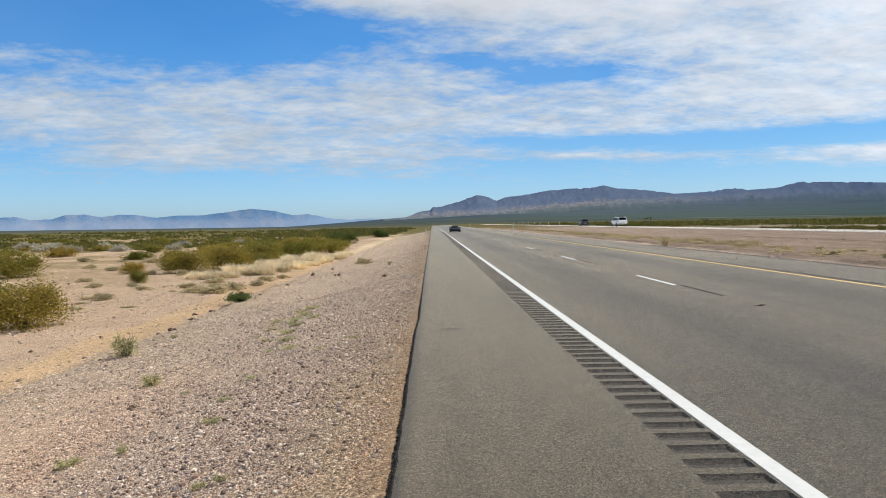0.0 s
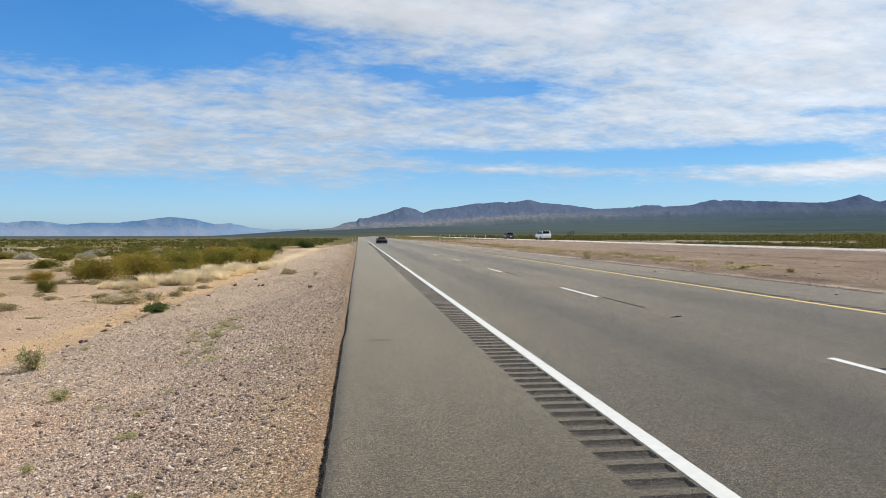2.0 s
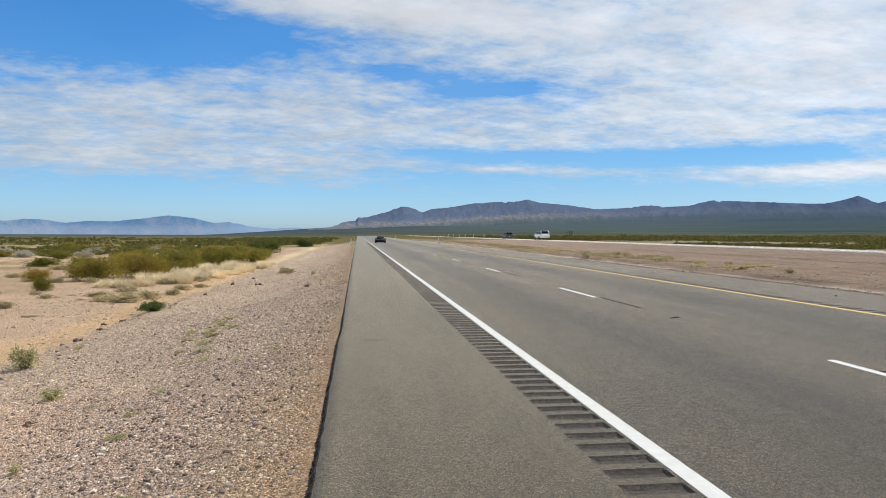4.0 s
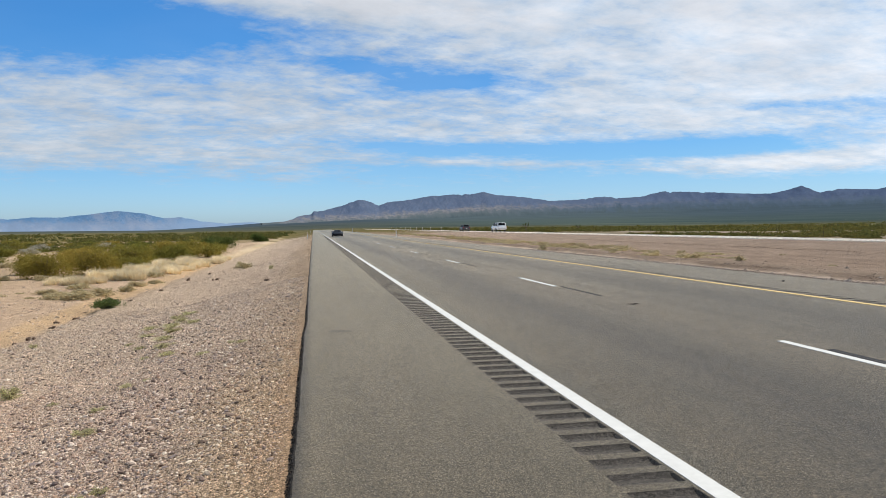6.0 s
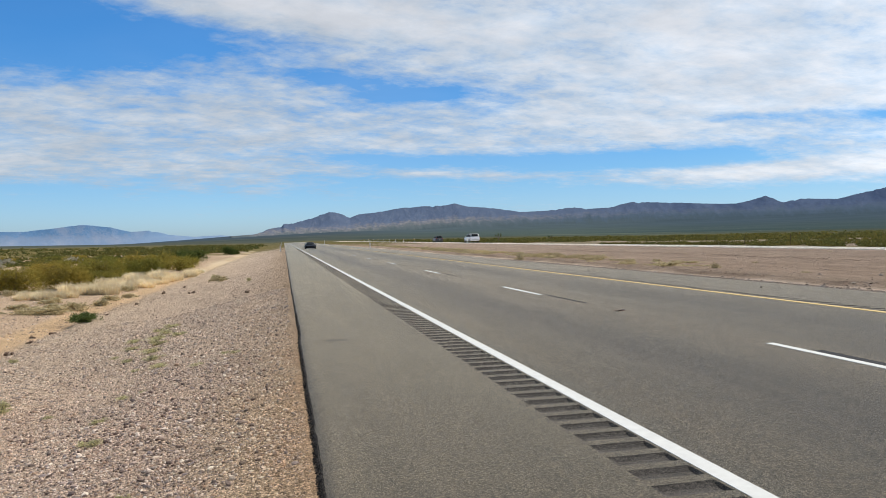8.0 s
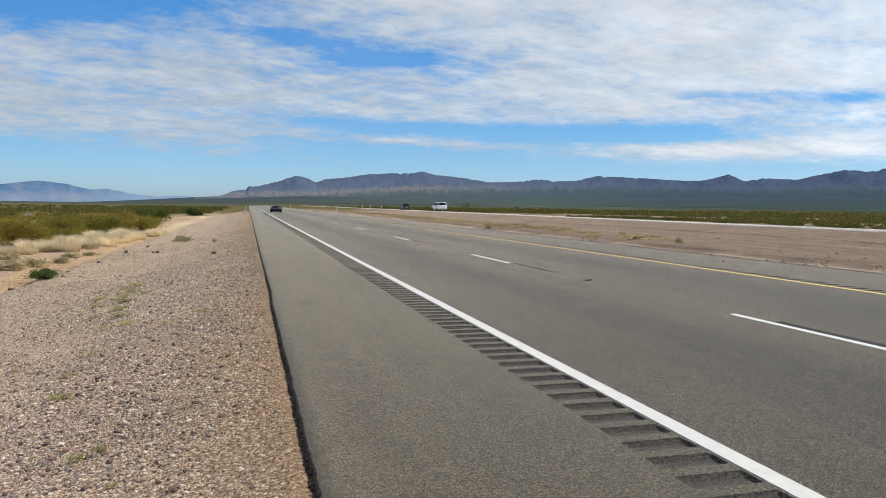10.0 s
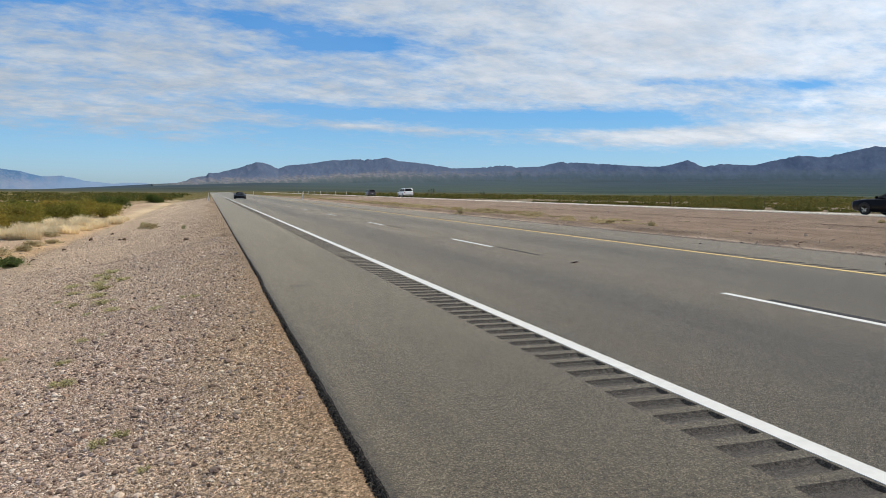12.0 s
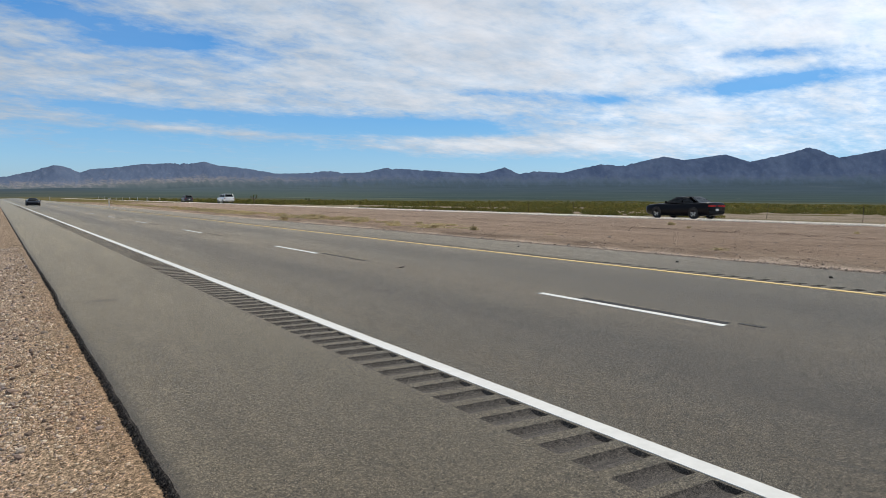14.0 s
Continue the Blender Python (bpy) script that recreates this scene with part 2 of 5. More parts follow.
def paint_material(name, colour, wear):
    m, t, p = material(name, 0.85)
    p.inputs["Specular IOR Level"].default_value = 0.15
    v = place_of(t)
    speck = t.noise(v, 160.0, 3, 0.7)
    patch = t.noise(v, 7.0, 5, 0.7)
    gone = t.span(t.math("ADD", t.math("MULTIPLY", speck, 0.6), t.math("MULTIPLY", patch, 0.5)), 0.78 - wear, 0.86 - wear)
    tone = t.mix(t.span(patch, 0.3, 0.7), tuple(c * 0.9 for c in colour), colour)
    t.put(p.inputs["Base Color"], t.mix(t.math("MULTIPLY", gone, 0.8), tone, (0.13, 0.125, 0.118)))
    t.put(p.inputs["Normal"], t.bump(speck, 0.35, 0.004))
    return m


def bank_tint(t, v):
    """The bank's gravel: tan beside the tarmac, grey along the middle, pinkish lower down."""
    x, y, z = t.xyz(v)
    lean = t.math("MULTIPLY_ADD", t.math("SUBTRACT", t.noise(t.scaled(v, (1.0, 0.55, 0.0)), 1.1, 5, 0.7), 0.5), 2.6, x)
    tint = t.ramp(t.math("DIVIDE", t.math("ADD", lean, 7.0), 7.0), [
        (0.0, (1.0, 0.97, 0.95)), (0.32, (1.03, 0.96, 0.92)), (0.50, (0.97, 0.95, 0.95)), (0.62, (0.95, 0.92, 0.93)), (0.74, (0.96, 0.935, 0.925)), (0.84, (1.0, 0.97, 0.90)), (0.92, (1.05, 0.955, 0.85))])
    return t.mix(t.math("MULTIPLY", t.span(y, 15.0, 6.0), t.math("MULTIPLY", t.span(x, -9.0, -6.5), t.span(x, 0.5, -0.5))), (1.0, 1.0, 1.0), tint)


def foot_tone(t, v):
    """The brush-grown slopes below the mountains, with distance haze in their colour."""
    n = t.noise(t.scaled(v, (1, 1, 0)), 0.0045, 7, 0.66, 0.3)
    x, y, z = t.xyz(v)
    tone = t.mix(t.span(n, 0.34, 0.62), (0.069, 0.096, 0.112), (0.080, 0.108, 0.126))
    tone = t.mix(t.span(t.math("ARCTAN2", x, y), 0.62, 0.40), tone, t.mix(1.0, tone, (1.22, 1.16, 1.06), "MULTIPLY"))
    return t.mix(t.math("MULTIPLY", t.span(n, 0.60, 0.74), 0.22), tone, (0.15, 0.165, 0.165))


def ground_material():
    m, t, p = material("desert_ground", 0.95)
    v = place_of(t)
    x, y, z = t.xyz(v)
    wob = t.math("SUBTRACT", t.noise(t.scaled(v, (0.5, 0.16, 0.5)), 1.0, 5, 0.6), 0.5)
    xs = t.math("MULTIPLY_ADD", wob, t.math("MULTIPLY_ADD", t.span(x, -3.5, -7.0), 1.1, 0.4), x)
    # across the road's direction: desert floor, wash, gravel bank, median, far verge
    zone = t.ramp(t.math("DIVIDE", t.math("ADD", xs, 20.0), 80.0), [
        (0.0, (0.54, 0.388, 0.256)), (0.121, (0.55, 0.397, 0.270)), (0.126, (0.62, 0.43, 0.252)), (0.137, (0.60, 0.415, 0.25)), (0.145, (0.51, 0.385, 0.27)),
        (0.160, (0.54, 0.41, 0.295)), (0.205, (0.52, 0.395, 0.29)), (0.222, (0.49, 0.37, 0.27)), (0.232, (0.45, 0.335, 0.235)), (0.241, (0.37, 0.27, 0.185)), (0.402, (0.36, 0.29, 0.235)),
        (0.4075, (0.38, 0.30, 0.24)), (0.4085, (0.66, 0.51, 0.38)), (0.4133, (0.64, 0.49, 0.36)), (0.4146, (0.25, 0.165, 0.115)), (0.4185, (0.35, 0.26, 0.19)), (0.45, (0.395, 0.286, 0.208)), (0.66, (0.40, 0.297, 0.224)), (0.81, (0.34, 0.27, 0.21)), (0.83, (0.24, 0.19, 0.10)), (1.0, (0.38, 0.30, 0.22))])
    stone = t.cells(v, 48.0)
    small = t.cells(v, 130.0)
    bw = t.node("ShaderNodeRGBToBW")
    t.put(bw.inputs[0], stone)
    bw2 = t.node("ShaderNodeRGBToBW")
    t.put(bw2.inputs[0], small)
    mixed = t.math("ADD", t.math("MULTIPLY", bw.outputs[0], 0.5), t.math("MULTIPLY", bw2.outputs[0], 0.5))
    tone = t.ramp(mixed, [(0.25, 0.22), (0.45, 0.78), (0.62, 1.18), (0.80, 2.4)])
    bank = t.math("MULTIPLY", t.span(x, -10.5, -7.0), t.span(x, -0.6, -0.9))
    floor = t.mix(t.math("MULTIPLY_ADD", bank, 0.5, 0.5), zone, t.mix(1.0, zone, tone, "MULTIPLY"))
    broad = t.noise(v, 0.35, 6, 0.65)
    floor = t.mix(1.0, floor, t.ramp(broad, [(0.3, 0.84), (0.7, 1.14)]), "MULTIPLY")
    floor = t.mix(1.0, floor, bank_tint(t, v), "MULTIPLY")
    # wind-blown sand along the far stretch of the wash
    blown = t.math("MULTIPLY", t.math("MULTIPLY", t.span(xs, -11.6, -10.2), t.span(xs, -7.4, -8.6)), t.math("MULTIPLY", t.span(y, 58.0, 85.0), t.span(y, 330.0, 230.0)))
    floor = t.mix(t.math("MULTIPLY", blown, t.span(t.noise(t.scaled(v, (0.5, 0.08, 1)), 1.0, 4), 0.36, 0.56, 0.2, 0.85)), floor, (0.70, 0.55, 0.36))
    # grader marks along the median
    drag = t.noise(t.scaled(v, (2.6, 0.07, 0.0)), 1.0, 5, 0.7)
    floor = t.mix(t.span(x, 12.6, 13.4), floor, t.mix(1.0, floor, t.ramp(drag, [(0.3, 0.72), (0.5, 1.0), (0.7, 1.22)]), "MULTIPLY"))
    spots = t.noise(v, 2.4, 5, 0.7)
    floor = t.mix(t.math("MULTIPLY", t.span(spots, 0.58, 0.75), 0.35), floor, (0.22, 0.16, 0.11))
    # scrub cover of the plain, thicker with distance from the road
    gap = t.math("ABSOLUTE", t.math("SUBTRACT", x, 20.0))
    flat = t.node("ShaderNodeVectorMath")
    flat.operation = "LENGTH"
    t.put(flat.inputs[0], v)
    far = flat.outputs["Value"]
    patch = t.noise(t.scaled(v, (1, 1, 0)), 0.055, 6, 0.7)
    cover = t.math("MULTIPLY", t.math("MAXIMUM", t.span(gap, 26.0, 75.0), t.span(far, 95.0, 190.0)), t.span(t.math("ADD", patch, t.span(far, 100.0, 420.0, 0.0, 0.40)), 0.47, 0.60))
    olive = t.mix(t.span(t.noise(v, 0.25, 4), 0.35, 0.65), (0.10, 0.088, 0.024), (0.16, 0.13, 0.042))
    floor = t.mix(t.math("MULTIPLY", cover, 0.88), floor, olive)
    # the wide slopes beyond: dark brush, with cloud shade put into its colour
    streak = t.noise(t.scaled(v, (1, 1, 0)), 0.0042, 8, 0.60, 0.3)
    brush = t.mix(t.span(streak, 0.36, 0.62), (0.046, 0.072, 0.064), (0.084, 0.108, 0.084))
    brush = t.mix(t.span(streak, 0.54, 0.68), brush, (0.175, 0.185, 0.125))
    # haze is mixed into the brush colour with distance
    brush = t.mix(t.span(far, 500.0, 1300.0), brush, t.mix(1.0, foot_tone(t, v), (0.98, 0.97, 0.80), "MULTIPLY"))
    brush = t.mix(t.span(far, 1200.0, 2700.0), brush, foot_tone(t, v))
    flecks = t.noise(t.scaled(v, (1, 1, 0)), 0.03, 5, 0.8)
    brush = t.mix(t.math("MULTIPLY", t.span(flecks, 0.60, 0.70), t.span(far, 2300.0, 700.0)), brush, (0.25, 0.25, 0.19))
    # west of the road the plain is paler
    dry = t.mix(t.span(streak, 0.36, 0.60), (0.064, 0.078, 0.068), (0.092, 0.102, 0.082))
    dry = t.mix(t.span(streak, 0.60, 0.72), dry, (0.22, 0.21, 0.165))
    # the far part takes a painted haze blue
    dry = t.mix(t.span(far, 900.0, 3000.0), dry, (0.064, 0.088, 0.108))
    right = t.span(t.math("MULTIPLY_ADD", y, -0.10, x), -160.0, 260.0)
    sandy = t.mix(t.span(flecks, 0.40, 0.62), olive, (0.21, 0.18, 0.105))
    floor = t.mix(t.span(far, 260.0, 480.0), floor, t.mix(0.55, floor, sandy))
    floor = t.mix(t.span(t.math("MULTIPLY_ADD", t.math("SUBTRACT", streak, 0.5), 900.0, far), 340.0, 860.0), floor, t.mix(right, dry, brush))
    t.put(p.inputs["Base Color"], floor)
    near = t.span(far, 200.0, 60.0)
    n = t.node("ShaderNodeBump")
    n.inputs["Distance"].default_value = 0.018
    t.put(n.inputs["Strength"], t.math("MULTIPLY", near, 1.0))
    t.put(n.inputs["Height"], t.math("ADD", mixed, t.math("MULTIPLY", spots, 1.5)))
    t.put(p.inputs["Normal"], n.outputs[0])
    p.inputs["Specular IOR Level"].default_value = 0.0
    p.inputs["Diffuse Roughness"].default_value = 0.6
    return m


def stone_material(name, tones):
    m, t, p = material(name, 0.85)
    r = t.node("ShaderNodeNewGeometry").outputs["Random Per Island"]
    n = t.noise(place_of(t), 120.0, 3)
    base = t.ramp(r, [((k + 0.5) / len(tones), c) for k, c in enumerate(tones)], "CONSTANT")
    base = t.mix(1.0, base, t.ramp(n, [(0.3, 0.8), (0.7, 1.15)]), "MULTIPLY")
    t.put(p.inputs["Base Color"], t.mix(1.0, base, bank_tint(t, place_of(t)), "MULTIPLY"))
    p.inputs["Specular IOR Level"].default_value = 0.15
    p.inputs["Diffuse Roughness"].default_value = 0.4
    return m


def leaf_material(name, dark, light, far_vary=0.0, dry=False):
    m, t, p = material(name, 0.75)
    r = t.node("ShaderNodeNewGeometry").outputs["Random Per Island"]
    own = t.node("ShaderNodeObjectInfo").outputs["Random"]
    base = t.mix(r, dark, light)
    base = t.mix(1.0, base, t.ramp(own, [(0.0, 0.85), (1.0, 1.15)] if dry else [(0.0, (0.58, 0.76, 0.70)), (0.5, (0.88, 0.94, 0.9)), (1.0, (1.18, 1.06, 1.0))]), "MULTIPLY")
    if far_vary:
        base = t.mix(1.0, base, t.ramp(t.noise(place_of(t), 0.12, 4), [(0.32, (0.72, 0.85, 0.8)), (0.68, (1.25, 1.08, 0.9))]), "MULTIPLY")
    t.put(p.inputs["Base Color"], base)
    p.inputs["Specular IOR Level"].default_value = 0.05
    glow = t.node("ShaderNodeBsdfTranslucent")
    t.put(glow.inputs[0], base)
    both = t.node("ShaderNodeMixShader")
    both.inputs[0].default_value = 0.45
    t.put(both.inputs[1], p.outputs[0])
    t.put(both.inputs[2], glow.outputs[0])
    t.put(m.node_tree.nodes["Material Output"].inputs[0], both.outputs[0])
    return m


def rock_range_material(name, low, high, pale, near):
    """Bare rock ribbed by gullies that run down the slopes; sheets of pale gravel lie at the foot. Distance haze is in
    the colours.
    """
    m, t, p = material(name, 1.0)
    v = place_of(t)
    x, y, z = t.xyz(v)
    along = t.math("MULTIPLY", t.math("ARCTAN2", x, y), 57.2958)
    down = t.node("ShaderNodeCombineXYZ")
    t.put(down.inputs[0], t.math("MULTIPLY_ADD", z, 0.004, along))
    t.put(down.inputs[1], t.math("MULTIPLY", z, 0.011))
    ribs = t.noise(down.outputs[0], 2.4, 7, 0.68, 0.6)
    fine = t.noise(down.outputs[0], 9.0, 5, 0.7, 0.4)
    broad = t.noise(down.outputs[0], 0.6, 4, 0.55)
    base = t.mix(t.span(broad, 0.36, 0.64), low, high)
    base = t.mix(1.0, base, t.ramp(ribs, [(0.34, 0.91), (0.5, 1.0), (0.66, 1.09)]), "MULTIPLY")
    base = t.mix(1.0, base, t.ramp(fine, [(0.34, 0.94), (0.66, 1.07)]), "MULTIPLY")
    out = t.node("ShaderNodeVectorMath")
    out.operation = "LENGTH"
    t.put(out.inputs[0], t.scaled(v, (1, 1, 0)))
    if near:
        # the rock rises out of sheets of pale gravel, and those out of dark, haze-tinted brush
        rise = t.math("MULTIPLY", t.math("DIVIDE", z, out.outputs["Value"]), 57.2958)
        foot = t.math("MULTIPLY", t.ramp(t.math("DIVIDE", along, 60.0), [(0.0, 0.22), (0.06, 0.30), (0.14, 0.40), (0.22, 0.54), (0.29, 0.54), (0.46, 0.64), (0.75, 0.70), (1.0, 0.74)]), 2.5)
        over = t.math("ADD", t.math("SUBTRACT", rise, foot), t.math("ADD", t.math("MULTIPLY", t.math("SUBTRACT", ribs, 0.5), 0.7), t.math("MULTIPLY", t.math("SUBTRACT", t.noise(down.outputs[0], 1.1, 5, 0.6, 0.8), 0.5), 0.9)))
        # distance haze painted on the rock, paler blue towards the left
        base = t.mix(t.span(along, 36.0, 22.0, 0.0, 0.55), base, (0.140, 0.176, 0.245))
        # scree between the ribs
        scree = t.math("MULTIPLY", t.span(ribs, 0.50, 0.66), t.span(fine, 0.40, 0.62))
        base = t.mix(t.math("MULTIPLY", scree, t.span(along, 30.0, 12.0, 0.15, 0.5)), base, (0.22, 0.225, 0.255))
        wide = t.node("ShaderNodeCombineXYZ")
        t.put(wide.inputs[0], along)
        t.put(wide.inputs[1], t.math("MULTIPLY", rise, 3.5))
        fans = t.math("MULTIPLY", t.span(over, -0.12, 0.10), t.span(over, 0.55, 0.15))
        fans = t.math("MULTIPLY", fans, t.ramp(t.math("DIVIDE", along, 40.0), [(0.0, 0.9), (0.32, 1.0), (0.45, 0.55), (0.75, 0.16), (1.0, 0.10)]))
        fans = t.math("MULTIPLY", fans, t.span(t.noise(wide.outputs[0], 2.2, 7, 0.72, 0.6), 0.38, 0.62, 0.10, 1.0))
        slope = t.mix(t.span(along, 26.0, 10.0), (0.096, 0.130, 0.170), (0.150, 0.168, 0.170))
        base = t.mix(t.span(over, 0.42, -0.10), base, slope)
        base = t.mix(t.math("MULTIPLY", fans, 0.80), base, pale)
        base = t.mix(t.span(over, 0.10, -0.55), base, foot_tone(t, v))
    else:
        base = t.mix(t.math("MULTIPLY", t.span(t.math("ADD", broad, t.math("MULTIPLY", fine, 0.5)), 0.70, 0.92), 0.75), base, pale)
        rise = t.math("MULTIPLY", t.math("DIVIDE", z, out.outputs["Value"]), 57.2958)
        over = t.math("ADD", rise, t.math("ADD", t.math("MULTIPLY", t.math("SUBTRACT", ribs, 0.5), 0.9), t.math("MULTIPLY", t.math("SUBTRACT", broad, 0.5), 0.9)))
        # pale gravel and painted haze low down, painted haze blue to the right
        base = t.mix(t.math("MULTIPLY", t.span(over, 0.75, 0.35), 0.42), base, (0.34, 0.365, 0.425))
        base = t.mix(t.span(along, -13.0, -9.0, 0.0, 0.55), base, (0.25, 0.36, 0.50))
    t.put(p.inputs["Base Color"], base)
    t.put(p.inputs["Normal"], t.bump(ribs, 0.5, 5.0 if near else 2.0))
    p.inputs["Diffuse Roughness"].default_value = 0.6
    p.inputs["Specular IOR Level"].default_value = 0.0
    return m


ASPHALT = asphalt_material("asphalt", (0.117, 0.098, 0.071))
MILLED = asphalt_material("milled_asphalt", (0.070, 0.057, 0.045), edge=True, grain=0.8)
ASPHALT_FAR = asphalt_material("asphalt_pale", (0.30, 0.275, 0.245))
TAR = asphalt_material("asphalt_edge", (0.044, 0.037, 0.031), edge=True, grain=1.1, dusty=False)
WHITE_PAINT = paint_material("white_road_paint", (0.64, 0.635, 0.60), 0.0)
YELLOW_PAINT = paint_material("yellow_road_paint", (0.64, 0.46, 0.20), 0.05)
FADED_PAINT = paint_material("faded_road_paint", (0.062, 0.060, 0.056), 0.16)
BLACK_PAINT = paint_material("black_road_paint", (0.042, 0.041, 0.041), 0.08)
GROUND = ground_material()
GRAVEL = stone_material("gravel", [(0.228, 0.168, 0.130), (0.331, 0.269, 0.243), (0.524, 0.403, 0.324), (0.752, 0.616, 0.475), (0.661, 0.515, 0.389), (0.445, 0.336, 0.248), (0.331, 0.274, 0.227), (0.593, 0.459, 0.340), (0.479, 0.325, 0.216), (0.844, 0.739, 0.594), (0.399, 0.297, 0.211)])
ROCK = stone_material("dark_stone", [(0.15, 0.095, 0.065), (0.25, 0.16, 0.11), (0.19, 0.125, 0.09), (0.34, 0.25, 0.18)])
ROADSTONE = stone_material("median_stone", [(0.24, 0.185, 0.15), (0.36, 0.29, 0.24), (0.46, 0.37, 0.30), (0.30, 0.23, 0.18), (0.52, 0.43, 0.35), (0.34, 0.25, 0.19)])
RUBBLE = stone_material("rubble", [(0.195, 0.138, 0.108), (0.286, 0.213, 0.174), (0.442, 0.338, 0.264), (0.676, 0.537, 0.420), (0.156, 0.119, 0.102), (0.364, 0.250, 0.180), (0.780, 0.650, 0.528), (0.234, 0.175, 0.144)])
CLOD = stone_material("earth_clods", [(0.22, 0.145, 0.105), (0.30, 0.21, 0.155), (0.16, 0.105, 0.08), (0.38, 0.29, 0.22), (0.27, 0.18, 0.13)])
CRUMB = stone_material("tar_crumbs", [(0.014, 0.012, 0.011), (0.035, 0.031, 0.028), (0.075, 0.067, 0.058), (0.12, 0.105, 0.09)])
CREOSOTE = leaf_material("creosote_leaves", (0.205, 0.164, 0.031), (0.39, 0.303, 0.072))
MESQUITE = leaf_material("dark_green_leaves", (0.06, 0.085, 0.02), (0.14, 0.165, 0.05))
FRESH = leaf_material("weed_leaves", (0.40, 0.37, 0.17), (0.62, 0.57, 0.30), dry=True)
GREEN = leaf_material("shrub_leaves", (0.13, 0.135, 0.042), (0.28, 0.27, 0.10))
PALE_BRUSH = leaf_material("pale_brush_leaves", (0.37, 0.34, 0.25), (0.56, 0.51, 0.40), dry=True)
SAGE = leaf_material("sage_leaves", (0.40, 0.33, 0.18), (0.62, 0.52, 0.32), dry=True)
STRAW = leaf_material("dry_grass", (0.70, 0.58, 0.36), (0.88, 0.78, 0.56), dry=True)
SCRUB = leaf_material("far_scrub_leaves", (0.115, 0.099, 0.033), (0.228, 0.186, 0.068), 1.0)
SCRUB_WEST = leaf_material("plain_scrub_leaves", (0.145, 0.119, 0.040), (0.245, 0.198, 0.074), 1.0)
TWIG = plain("twig_bark", (0.13, 0.095, 0.07), 0.9, 0, 0.3, 60)
POST_WHITE = plain("white_plastic", (0.74, 0.73, 0.70), 0.5)
REFLECTOR = plain("amber_reflector", (0.75, 0.42, 0.06), 0.25)
STEEL_DARK = plain("rusty_steel", (0.055, 0.042, 0.035), 0.8, 0.3, 0.3, 40)
# both rock colours have the blue of distance mixed in
RANGE_NEAR = rock_range_material("hazy_mountain_rock", (0.076, 0.104, 0.168), (0.106, 0.138, 0.206), (0.31, 0.275, 0.26), True)
RANGE_FAR = rock_range_material("hazy_far_mountain_rock", (0.118, 0.222, 0.36), (0.142, 0.250, 0.395), (0.27, 0.315, 0.395), False)



# ---- mesh helpers ----
def mesh_of(name, verts, faces, mats, index=None, smooth=False):
    """A mesh from arrays; all faces have the same number of corners."""
    verts, faces = np.asarray(verts, float), np.asarray(faces, int)
    me = bpy.data.meshes.new(name)
    n, k = faces.shape
    me.vertices.add(len(verts))
    me.vertices.foreach_set("co", verts.ravel())
    me.loops.add(n * k)
    me.loops.foreach_set("vertex_index", faces.ravel())
    me.polygons.add(n)
    me.polygons.foreach_set("loop_start", np.arange(n) * k)
    for m in (mats if isinstance(mats, (list, tuple)) else [mats]):
        me.materials.append(m)
    if index is not None:
        me.polygons.foreach_set("material_index", np.asarray(index, int))
    me.update(calc_edges=True)
    me.validate()
    me.polygons.foreach_set("use_smooth", np.full(len(me.polygons), smooth))
    return me


def grid_faces(nu, nv, start=0):
    a = (np.arange(nu - 1)[:, None] * nv + np.arange(nv - 1)[None, :]).ravel() + start
    return np.stack([a, a + nv, a + nv + 1, a + 1], 1)


def part(name, bm, mat, parent, label=""):
    """Links a bmesh as one mesh object under a thing or a part."""
    me = bpy.data.meshes.new(name)
    bmesh.ops.recalc_face_normals(bm, faces=bm.faces)
    bm.to_mesh(me)
    bm.free()
    me.materials.append(mat)
    ob = new(name, me)
    ob.parent = parent
    return tagged(ob, label)


def part_of(name, me, parent, label=""):
    ob = new(name, me)
    ob.parent = parent
    return tagged(ob, label)


def thing(name, label, category, m, group="", kind=""):
    ob = new(name)
    ob.matrix_world = m
    ob.empty_display_size = 0.1
    return tagged(ob, label, category, group, kind)


def box(bm, x0, x1, y0, y1, z0, z1, bevel=0.0):
    vs = [bm.verts.new((x, y, z)) for z in (z0, z1) for x, y in ((x0, y0), (x1, y0), (x1, y1), (x0, y1))]
    fs = [(0, 3, 2, 1), (4, 5, 6, 7), (0, 1, 5, 4), (1, 2, 6, 5), (2, 3, 7, 6), (3, 0, 4, 7)]
    made = [bm.faces.new([vs[k] for k in f]) for f in fs]
    if bevel:
        edges = list({e for f in made for e in f.edges})
        bmesh.ops.bevel(bm, geom=edges, offset=bevel, segments=2, affect="EDGES")


def tube(bm, points, radii, sides=5):
    """A tapered tube along points."""
    rings = []
    for k, p in enumerate(points):
        p = Vector(p)
        d = (Vector(points[min(k + 1, len(points) - 1)]) - Vector(points[max(k - 1, 0)])).normalized()
        u = d.orthogonal().normalized()
        v = d.cross(u)
        rings.append([bm.verts.new(p + (u * math.cos(a) + v * math.sin(a)) * radii[k]) for a in (2 * math.pi * s / sides for s in range(sides))])
    for a, b in zip(rings, rings[1:]):
        for s in range(sides):
            bm.faces.new((a[s], a[(s + 1) % sides], b[(s + 1) % sides], b[s]))
    bm.faces.new(rings[-1])


